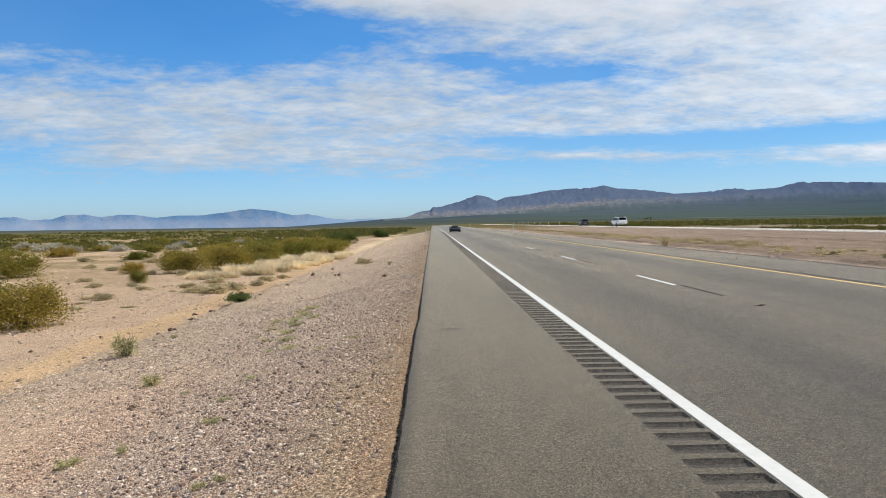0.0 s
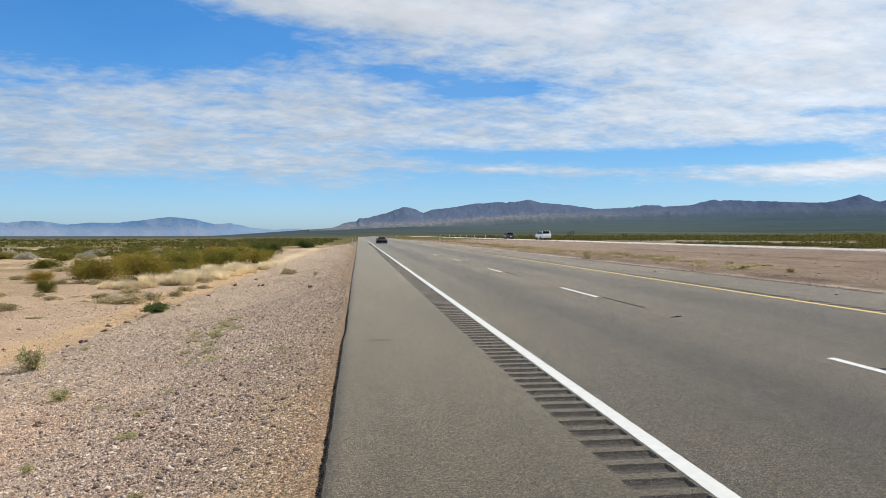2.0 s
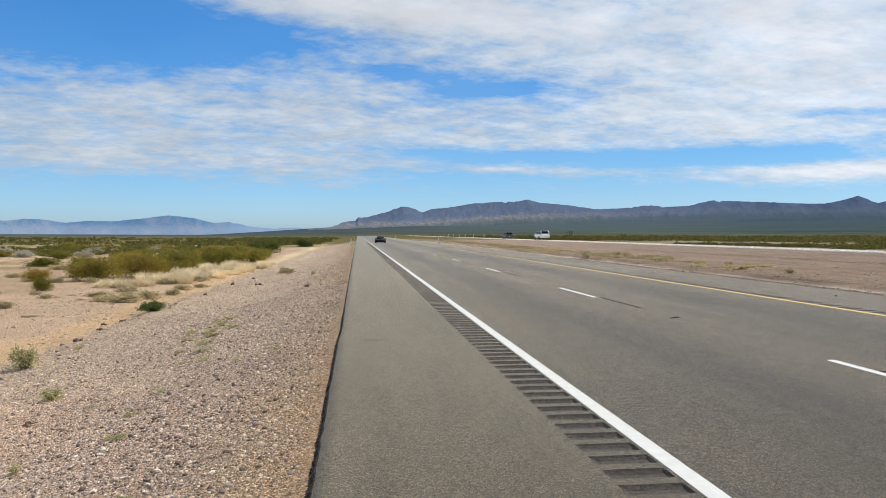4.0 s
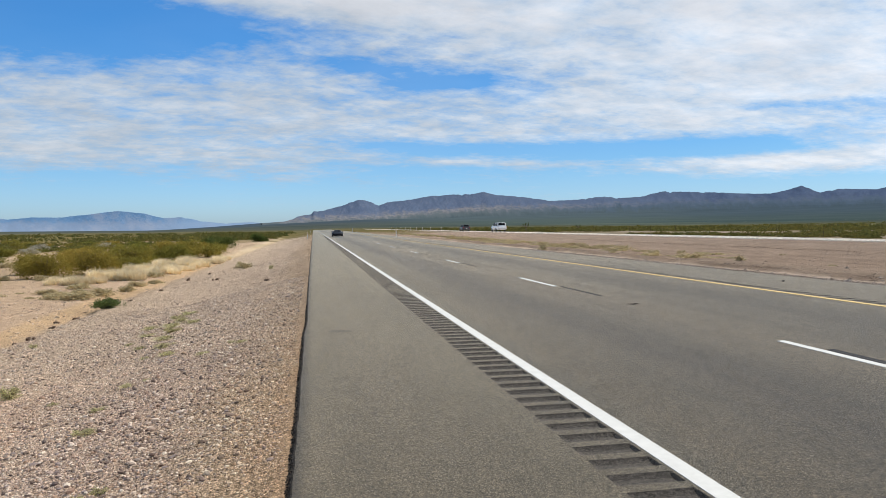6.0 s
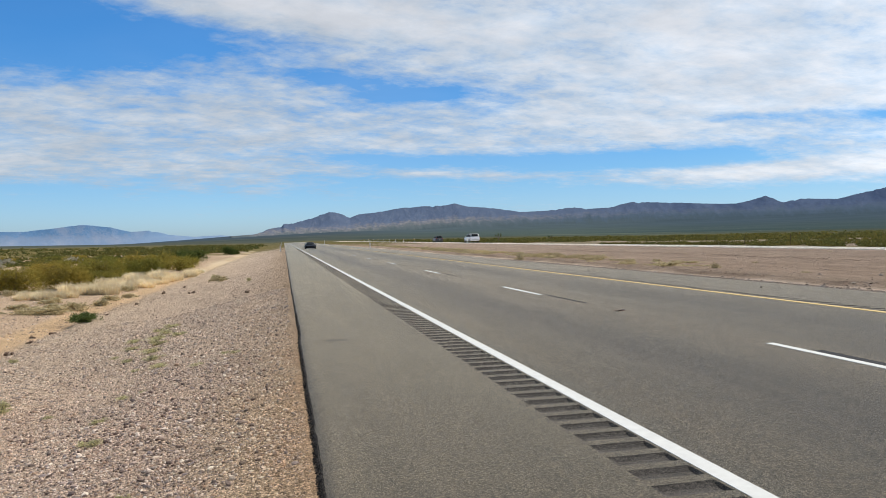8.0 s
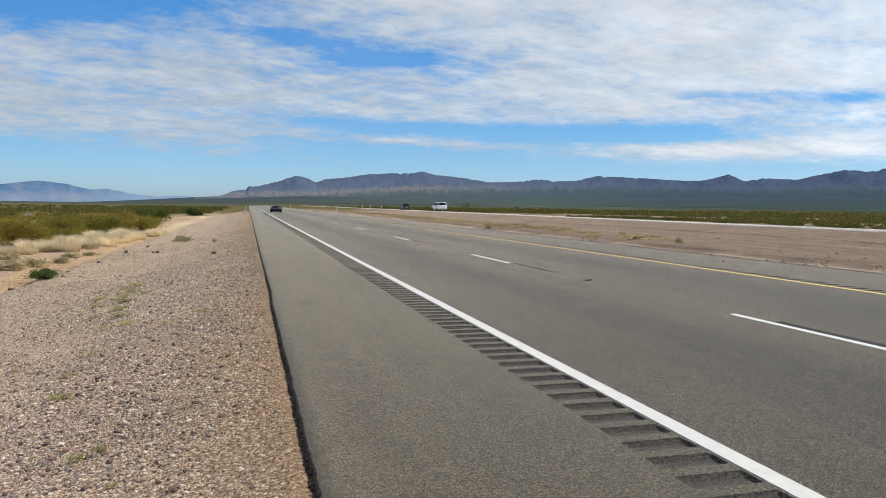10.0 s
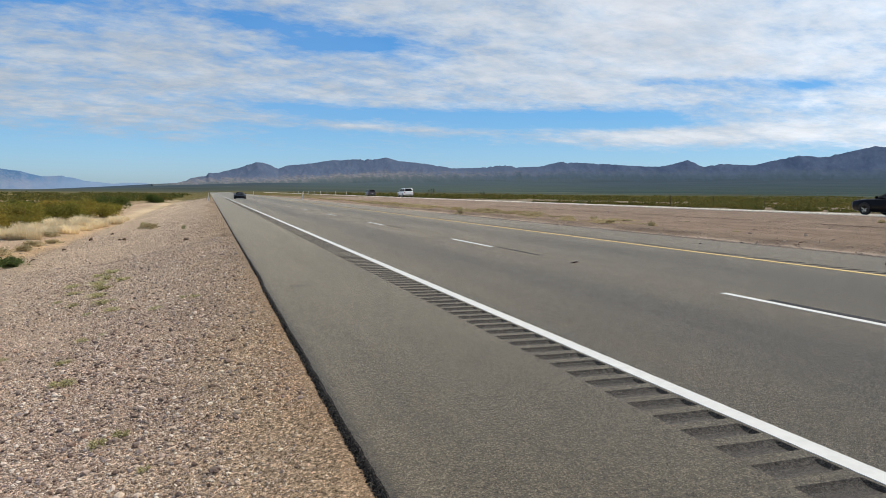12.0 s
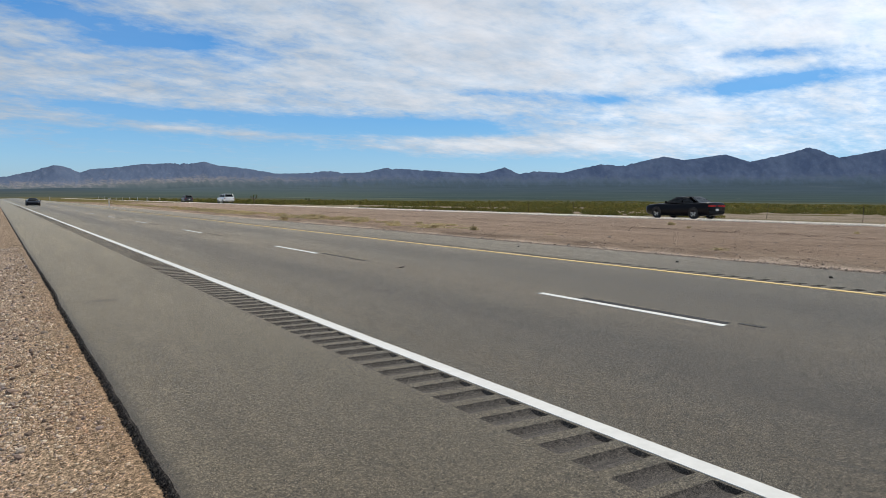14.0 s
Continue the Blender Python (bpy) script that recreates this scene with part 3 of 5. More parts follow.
# ---- the lie of the land ----
FOOT_AZ = [-180, -60, -12, -7.5, -1, 4, 11, 20, 33, 43, 55, 65, 90, 180]
FOOT_EL = [0.2, 0.05, -0.08, 0.16, 0.56, 0.82, 0.92, 1.12, 1.28, 1.55, 1.60, 1.50, 1.3, 0.2]
BANK_X = [-400, -60, -30, -12, -10.6, -9.6, -8.75, -8.5, -8.25, -7.1, -4.9, -1.4, -0.76, -0.60, 0.2, 11.6, 12.2, 12.42, 12.6, 12.95, 13.10, 13.25, 13.45, 14.4, 17, 23.6, 23.9, 24.0, 24.1, 24.4, 32.4, 33.2, 34, 45, 46.5, 50, 60, 120, 250, 400]
BANK_Z = [-1.3, -1.4, -1.45, -1.40, -1.40, -1.47, -1.46, -1.42, -1.29, -1.19, -0.97, -0.16, -0.042, -0.05, -0.18, -0.05, 0.05, 0.215, 0.24, 0.25, 0.275, 0.345, 0.355, 0.32, 0.285, 0.335, 0.36, 0.40, 0.37, 0.335, 0.53, 0.53, 0.36, 0.20, 0.28, 0.25, 0.15, 0.12, 0.4, 0.8]
EYE = 1.65


def ground_z(x, y):
    """The height of the ground, for arrays."""
    x, y = np.asarray(x, float), np.asarray(y, float)
    r = np.hypot(x, y)
    z = np.interp(x, BANK_X, BANK_Z)
    az = np.degrees(np.arctan2(x, y))
    rise = np.clip((r - 450.0) / 3300.0, 0.0, 1.3)
    far = r * np.tan(np.radians(np.interp(az, FOOT_AZ, FOOT_EL))) * rise ** 0.75
    return z * np.clip(1.0 - (r - 300) / 900, 0.0, 1.0) + far - np.clip((r - 300) / 900, 0, 1) * 0.4


def ground_at(x, y):
    return float(ground_z(x, y))


def road_z(x):
    return np.interp(x, [-0.7, 2.0, 9.32, 12.4], [0.0, 0.0, 0.22, 0.25])


def bumpy(x, y, scale, seed):
    return noise.noise(Vector((x * scale, y * scale, seed)))


def build_ground():
    xs = sorted(set(BANK_X) | {-0.9, -1.1, -1.7, -8.4, -8.32, -8.15, -8.0, -2.1, -2.6, -3.1, -3.6, -4.2, -5.5, -6.2, -7.8, -9.1, -10.1, -11.2, -14, -17, -21, -25,
                               -36, -44, -52, 12.35, 12.75, 13.0, 13.05, 13.15, 13.2, 13.3, 13.35, 13.6, 13.8, 14.1, 15.5, 23.75, 19, 21, 27, 30, 55, 70, 85, 100}
                | {s * 120 * 1.07 ** k for k in range(1, 55) for s in (-1, 1)} | {-4550, 4550, -75, -95, -120})
    xs = [x for x in xs if abs(x) <= 4600]
    ys = [-4500, -2500, -1200, -500, -220, -100, -50, -25, -12] + [-8 + 0.4 * k for k in range(95)] + [30 * 1.045 ** k for k in range(1, 114)]
    ys = np.array([y for y in ys if y < 4560] + [4560.0])
    xs = np.array(xs)
    gx, gy = np.meshgrid(xs, ys, indexing="ij")
    # the cut edge of the median and the windrow on it wander
    shift = np.array([0.45 * noise.noise(Vector((0, y * 0.23, 2.0))) + 0.22 * noise.noise(Vector((0, y * 0.9, 6.0))) if -12 < y < 120 else 0.0 for y in ys])
    edge = 1.3 * np.interp(xs, [-10, -9, -8, -6.5], [0, 1, 1, 0]) + np.interp(xs, [12.6, 12.9, 13.7, 15.5], [0, 1, 1, 0]) + 0.6 * np.interp(xs, [22, 23.6, 24.4, 26], [0, 1, 1, 0])
    gz = ground_z(gx + edge[:, None] * shift[None, :], gy)
    for i, x in enumerate(xs):
        amp = 0.03 if x < -0.8 else (0.04 if 12.9 < x < 32 else (0.10 if x > 48 else 0.0))
        if x < -8:
            amp = 0.07
        if not amp:
            continue
        for j, y in enumerate(ys):
            if -12 <= y < 400 and abs(x) < 300:
                gz[i, j] += amp * (bumpy(x, y, 0.33, 3.1) + 0.5 * bumpy(x, y, 1.1, 7.7)) * (0.3 if x > -1.5 and x < 0 else 1.0)
    # the foot of the mountains takes over from here
    gz -= 30 * np.clip((np.hypot(gx, gy) - 2950) / 250, 0, 1) * (gx > -300) * (gy > 0)
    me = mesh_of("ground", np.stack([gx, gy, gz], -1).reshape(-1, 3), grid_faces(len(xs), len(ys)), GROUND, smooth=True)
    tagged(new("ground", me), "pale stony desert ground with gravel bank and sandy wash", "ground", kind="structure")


def edge_x(y):
    """The ragged left edge of the tarmac."""
    step = 0.035 / (1 + math.exp(-(y - 10.4) / 0.22))
    return -0.665 + step * math.exp(-max(0, y - 10.4) / 6) + 0.010 * noise.noise(Vector((y * 0.9, 2.0, 0))) + 0.010 * noise.noise(Vector((y * 4.1, 5.0, 0))) + 0.009 * noise.noise(Vector((y * 13, 9.0, 0)))


RUMBLE_STEP, RUMBLE_AT = 0.311, 2.86


def build_road():
    """The carriageway: shoulder, milled rumble strip, two lanes and the inner shoulder in one sheet."""
    verts, faces, index = [], [], []
    count = 0

    def add(rows, slot):
        nonlocal count
        a = np.asarray(rows, float)
        verts.append(a.reshape(-1, 3))
        f = grid_faces(a.shape[0], a.shape[1], count)
        faces.append(f)
        index.append(np.full(len(f), slot))
        count += a.shape[0] * a.shape[1]

    ys = [-60, -30, -15, -8] + [-6 + 0.04 * k for k in range(700)] + [22 + 0.4 * k for k in range(1, 110)] + [70, 80, 95, 115, 140, 180, 240, 320, 430, 560, 700]
    left, lip = [], []
    for y in ys:
        e = edge_x(y)
        worn = 0.010 * noise.noise(Vector((y * 17, 1.0, 3.0)))
        rag = 0.016 * noise.noise(Vector((y * 9, 4.0, 1.0))) + 0.020 * noise.noise(Vector((y * 31, 4.0, 2.0)))
        left.append([(x, y, 0.0) for x in (1.40, 0.7, 0.0, -0.45, e + 0.015)])
        lip.append([(e + 0.015, y, 0.0), (e + 0.002, y, -0.007), (e - 0.008 + rag * 0.6, y, -0.026 + worn), (e - 0.022 - rag * 0.6, y, -0.046 + worn), (e - 0.034 + rag, y, -0.075), (e - 0.045, y, -0.2)])
    add(left, 0)
    add(lip, 1)
    # rumble strip: a rounded groove milled every foot, steep at the line's side
    rows = []
    xs = [1.40, 1.412, 1.430, 1.47, 1.66, 1.80, 1.874, 1.89, 1.90]
    tops = [0.0, 0.0, 0.70, 0.97, 1.0, 1.0, 0.97, 0.0, 0.0]
    us = (-0.100, -0.085, -0.05, 0.0, 0.05, 0.085, 0.100)
    first = RUMBLE_AT - 30 * RUMBLE_STEP
    rows.append([(x, -60, 0.0) for x in xs])
    for k in range(460):
        c = first + k * RUMBLE_STEP
        for u in us:
            depth = 0.032 * max(0.0, 1 - abs(u / 0.100) ** 3.2)
            rows.append([(x + (0.008 * bumpy(x * 9, c, 3.0, k * 0.7) if 0 < j < 8 else 0), c + u + 0.006 * bumpy(k * 1.3, u * 20, 1.0, x), -depth * s) for j, (x, s) in enumerate(zip(xs, tops))])
    rows.append([(x, rows[-1][0][1] + 0.3, 0.0) for x in xs])
    rows.append([(x, 700, 0.0) for x in xs])
    add(rows[::-1], 0)
    # the milled floor of the grooves is darker tarmac
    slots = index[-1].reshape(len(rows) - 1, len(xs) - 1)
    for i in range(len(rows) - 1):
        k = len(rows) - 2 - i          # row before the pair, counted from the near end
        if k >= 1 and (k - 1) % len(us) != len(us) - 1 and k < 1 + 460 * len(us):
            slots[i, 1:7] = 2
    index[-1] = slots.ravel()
    # lanes
    ys = [-60, -30, -10, 0, 10, 20, 40, 80, 160, 320, 700]
    add([[(x, y, float(road_z(x))) for x in (9.44, 7.5, 5.66, 3.8, 2.0, 1.90)] for y in ys], 0)
    # inner rumble strip
    rows = []
    xs = [9.44, 9.47, 9.52, 9.76, 9.80, 10.02]
    tops = [0, 0, 1, 1, 0, 0]
    rows.append([(x, -60, float(road_z(x))) for x in xs])
    for k in range(300):
        c = -6 + k * 0.31
        for u in (-0.085, -0.05, 0.0, 0.05, 0.085):
            depth = 0.040 * max(0.0, 1 - (u / 0.085) ** 2)
            rows.append([(x, c + u, float(road_z(x)) - depth * s) for x, s in zip(xs, tops)])
    rows.append([(x, 700, float(road_z(x))) for x in xs])
    add(rows[::-1], 0)
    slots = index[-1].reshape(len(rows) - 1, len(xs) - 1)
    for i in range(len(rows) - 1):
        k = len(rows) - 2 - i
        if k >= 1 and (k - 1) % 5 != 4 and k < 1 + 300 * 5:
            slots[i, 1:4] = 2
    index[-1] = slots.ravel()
    ys = [-60, -20] + [-10 + 0.25 * k for k in range(260)] + [60, 80, 110, 160, 320, 700]
    rows = []
    for y in ys:
        e = 12.35 + 0.10 * noise.noise(Vector((y * 0.35, 1.5, 0))) + 0.05 * noise.noise(Vector((y * 1.7, 3.5, 0)))
        rows.append([(e + 0.06, y, 0.05), (e, y, 0.225), (e - 0.05, y, 0.25), (11.2, y, float(road_z(11.2))), (10.02, y, float(road_z(10.02)))])
    add(rows, 0)
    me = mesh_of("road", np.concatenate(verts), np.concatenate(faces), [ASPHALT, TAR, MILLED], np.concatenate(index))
    road = tagged(new("road", me), "grey worn asphalt highway with milled rumble strips", "road", kind="structure")

    # the other carriageway, a little higher
    rows = [[(33.1, y, 0.38), (33.25, y, 0.575), (34.6, y, 0.555), (39, y, 0.47), (44.6, y, 0.37), (44.9, y, 0.20)] for y in (-150, -60, 0, 40, 100, 200, 400, 700)]
    a = np.array(rows, float)
    me = mesh_of("opposite_road", a.reshape(-1, 3), grid_faces(a.shape[0], a.shape[1])[:, ::-1], ASPHALT_FAR)
    tagged(new("opposite_road", me), "pale grey asphalt carriageway beyond the median", "road", kind="structure")
    return road


def stripe(name, x, wide, y0, y1, mat, label, group="", ragged=0.006, lift=0.004):
    """A painted stripe, a few millimetres proud, with slightly ragged edges and ends."""
    if y1 > 60 and y0 < 40:
        ys = np.concatenate([np.linspace(y0, 40, min(1400, int((40 - y0) / 0.06))), [y for y in (60, 90, 140, 220, 340, 500) if y < y1], [y1]])
    else:
        ys = np.linspace(y0, y1, max(6, int((y1 - y0) / 0.06)))
    rows = []
    for k, y in enumerate(ys):
        near = ragged if y < 45 else 0
        a = x - wide / 2 + near * noise.noise(Vector((y * 11, x, 1.0)))
        b = x + wide / 2 + near * noise.noise(Vector((y * 11, x, 8.0)))
        za, zb = float(road_z(a)), float(road_z(b))
        low = 0.002
        rows.append([(b + 0.001, y, zb - low), (b, y, zb + lift), (a, y, za + lift), (a - 0.001, y, za - low)])
    a = np.array(rows)
    me = mesh_of(name, a.reshape(-1, 3), grid_faces(a.shape[0], 4), mat)
    return tagged(new(name, me), label, "road marking", group, "structure")


def build_markings():
    stripe("edge_line", 1.99, 0.15, -20, 690, WHITE_PAINT, "solid white painted edge line beside the rumble strip", ragged=0.005)
    stripe("edge_line", 9.35, 0.14, -20, 690, YELLOW_PAINT, "solid yellow painted line along the median side")
    for k in range(-1, 14):
        far = 6.64 + 12.1 * k
        stripe("lane_dash", 5.665, 0.115, far - 3.25, far, WHITE_PAINT, "short white painted lane dash on asphalt", "lane dashes")
        if k == 0:
            stripe("old_dash", 5.80, 0.115, far - 3.2, far - 0.75, BLACK_PAINT, "black old dash mark beside the white dash", "old dashes", 0.012)
        elif 0 < k < 5:
            stripe("old_dash", 5.78, 0.06, far - 5.9, far - 3.3, FADED_PAINT, "faded black strip trailing the white dash", "old dashes", 0.012)
    stripe("old_dash", 5.92, 0.07, 3.05, 3.38, FADED_PAINT, "small faded black patch on the lane line", "old dashes", 0.014)


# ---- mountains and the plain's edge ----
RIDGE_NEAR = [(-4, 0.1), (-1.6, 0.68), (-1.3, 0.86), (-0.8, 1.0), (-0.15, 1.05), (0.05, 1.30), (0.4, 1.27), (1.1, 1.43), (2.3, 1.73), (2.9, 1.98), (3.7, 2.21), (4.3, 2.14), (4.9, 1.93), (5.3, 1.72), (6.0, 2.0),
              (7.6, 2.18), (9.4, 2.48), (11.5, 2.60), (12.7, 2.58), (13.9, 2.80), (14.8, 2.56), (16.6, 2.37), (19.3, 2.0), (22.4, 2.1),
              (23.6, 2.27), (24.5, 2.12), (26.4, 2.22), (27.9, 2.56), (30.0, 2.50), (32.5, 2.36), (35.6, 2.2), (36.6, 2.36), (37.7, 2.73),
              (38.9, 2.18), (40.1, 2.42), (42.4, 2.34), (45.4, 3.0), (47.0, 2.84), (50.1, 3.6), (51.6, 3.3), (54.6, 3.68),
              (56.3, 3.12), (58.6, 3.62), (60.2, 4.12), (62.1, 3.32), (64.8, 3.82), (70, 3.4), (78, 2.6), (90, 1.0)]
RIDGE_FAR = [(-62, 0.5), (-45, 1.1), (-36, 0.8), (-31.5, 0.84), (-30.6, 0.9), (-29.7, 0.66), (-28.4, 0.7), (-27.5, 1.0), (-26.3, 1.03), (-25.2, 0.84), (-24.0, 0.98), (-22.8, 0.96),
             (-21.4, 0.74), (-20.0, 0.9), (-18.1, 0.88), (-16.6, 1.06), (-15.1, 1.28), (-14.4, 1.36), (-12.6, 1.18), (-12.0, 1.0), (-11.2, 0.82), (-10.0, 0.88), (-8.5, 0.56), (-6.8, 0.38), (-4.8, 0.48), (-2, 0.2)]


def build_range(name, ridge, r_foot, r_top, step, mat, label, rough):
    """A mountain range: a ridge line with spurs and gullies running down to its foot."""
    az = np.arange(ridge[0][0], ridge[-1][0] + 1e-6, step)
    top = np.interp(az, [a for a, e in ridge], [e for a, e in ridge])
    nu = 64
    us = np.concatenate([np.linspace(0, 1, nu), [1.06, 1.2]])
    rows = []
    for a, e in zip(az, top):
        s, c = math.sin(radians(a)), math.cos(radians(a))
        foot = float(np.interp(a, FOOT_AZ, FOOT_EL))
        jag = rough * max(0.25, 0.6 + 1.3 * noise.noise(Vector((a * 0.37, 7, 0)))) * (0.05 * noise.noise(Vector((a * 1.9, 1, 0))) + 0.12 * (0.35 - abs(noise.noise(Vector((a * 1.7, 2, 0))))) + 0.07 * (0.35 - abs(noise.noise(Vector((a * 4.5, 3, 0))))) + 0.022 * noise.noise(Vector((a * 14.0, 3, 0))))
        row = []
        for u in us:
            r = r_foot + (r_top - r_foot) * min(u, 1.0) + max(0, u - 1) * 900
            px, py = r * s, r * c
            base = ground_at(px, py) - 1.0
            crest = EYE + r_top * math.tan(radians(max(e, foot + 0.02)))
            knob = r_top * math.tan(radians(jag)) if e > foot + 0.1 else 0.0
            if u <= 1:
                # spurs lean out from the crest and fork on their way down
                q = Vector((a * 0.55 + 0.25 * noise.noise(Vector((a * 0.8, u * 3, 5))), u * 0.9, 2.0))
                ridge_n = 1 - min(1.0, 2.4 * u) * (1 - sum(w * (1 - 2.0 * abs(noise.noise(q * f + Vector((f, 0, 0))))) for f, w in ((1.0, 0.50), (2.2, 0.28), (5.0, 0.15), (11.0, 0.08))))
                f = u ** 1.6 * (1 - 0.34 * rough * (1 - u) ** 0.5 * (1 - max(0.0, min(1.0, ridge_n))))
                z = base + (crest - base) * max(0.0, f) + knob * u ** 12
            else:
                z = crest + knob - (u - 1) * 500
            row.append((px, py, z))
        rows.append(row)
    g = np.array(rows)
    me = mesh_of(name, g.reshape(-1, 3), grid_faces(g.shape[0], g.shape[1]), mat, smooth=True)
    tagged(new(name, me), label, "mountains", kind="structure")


build_ground()
build_road()
build_markings()
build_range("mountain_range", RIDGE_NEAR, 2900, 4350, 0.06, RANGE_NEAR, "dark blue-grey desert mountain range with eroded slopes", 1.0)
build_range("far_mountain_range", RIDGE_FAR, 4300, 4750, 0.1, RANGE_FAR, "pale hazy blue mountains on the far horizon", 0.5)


# ---- loose stones ----
def blob_set(kind):
    """A few unit stone shapes as arrays of corners and triangles."""
    shapes = []
    for s in range(10):
        bm = bmesh.new()
        if kind == "fine":
            bmesh.ops.create_icosphere(bm, subdivisions=1, radius=1.0)
        else:
            vs = [bm.verts.new(p) for p in ((1, 0, 0), (-1, 0, 0), (0, 1, 0), (0, -1, 0), (0, 0, 1), (0, 0, -1))]
            for a, b, c in ((0, 2, 4), (2, 1, 4), (1, 3, 4), (3, 0, 4), (2, 0, 5), (1, 2, 5), (3, 1, 5), (0, 3, 5)):
                bm.faces.new((vs[a], vs[b], vs[c]))
        for v in bm.verts:
            v.co *= 1 + 0.45 * noise.noise(v.co * 1.3 + Vector((s * 7.3, 1, 2))) + 0.35 * noise.noise(v.co * 3.1 + Vector((s * 3.7, 4, 1)))
            v.co.z *= 0.62
        bm.verts.ensure_lookup_table()
        bm.verts.index_update()
        co = np.array([v.co[:] for v in bm.verts])
        tri = np.array([[v.index for v in f.verts] for f in bm.faces])
        bm.free()
        shapes.append((co, tri))
    return shapes


def scatter_stones(name, spots, sizes, mat, label, kind, rng, height):
    """Many stones lying on the ground, joined."""
    shapes = blob_set(kind)
    verts, faces, start = [], [], 0
    which = rng.integers(0, len(shapes), len(spots))
    for k, (co, tri) in enumerate(shapes):
        sel = np.where(which == k)[0]
        if not len(sel):
            continue
        n = len(sel)
        a = rng.uniform(0, 2 * np.pi, n)
        sx, sy, sz = (sizes[sel] * rng.uniform(0.7, 1.35, n) for _ in range(3))
        p = co[None] * np.stack([sx, sy, sz], 1)[:, None, :]
        tilt = rng.normal(0, 0.35, n)
        y = p[..., 1] * np.cos(tilt)[:, None] - p[..., 2] * np.sin(tilt)[:, None]
        z = p[..., 1] * np.sin(tilt)[:, None] + p[..., 2] * np.cos(tilt)[:, None]
        x = p[..., 0] * np.cos(a)[:, None] - y * np.sin(a)[:, None]
        y = p[..., 0] * np.sin(a)[:, None] + y * np.cos(a)[:, None]
        pos = spots[sel]
        out = np.stack([x + pos[:, None, 0], y + pos[:, None, 1], z + (height[sel] + sizes[sel] * 0.18)[:, None]], -1)
        verts.append(out.reshape(-1, 3))
        faces.append((tri[None] + (np.arange(n) * len(co))[:, None, None] + start).reshape(-1, 3))
        start += n * len(co)
    me = mesh_of(name, np.concatenate(verts), np.concatenate(faces), mat)
    return tagged(new(name, me), label, "gravel", kind="stuff")


def surface_z(pts):
    """The ground sheet's own height under points, by casting down on it."""
    bpy.context.view_layer.update()
    ob = bpy.data.objects["ground"]
    out = np.empty(len(pts))
    down = Vector((0, 0, -1))
    for k, (x, y) in enumerate(pts):
        hit, place, _, _ = ob.ray_cast(Vector((x, y, 30.0)), down)
        out[k] = place.z if hit else ground_at(x, y)
    return out


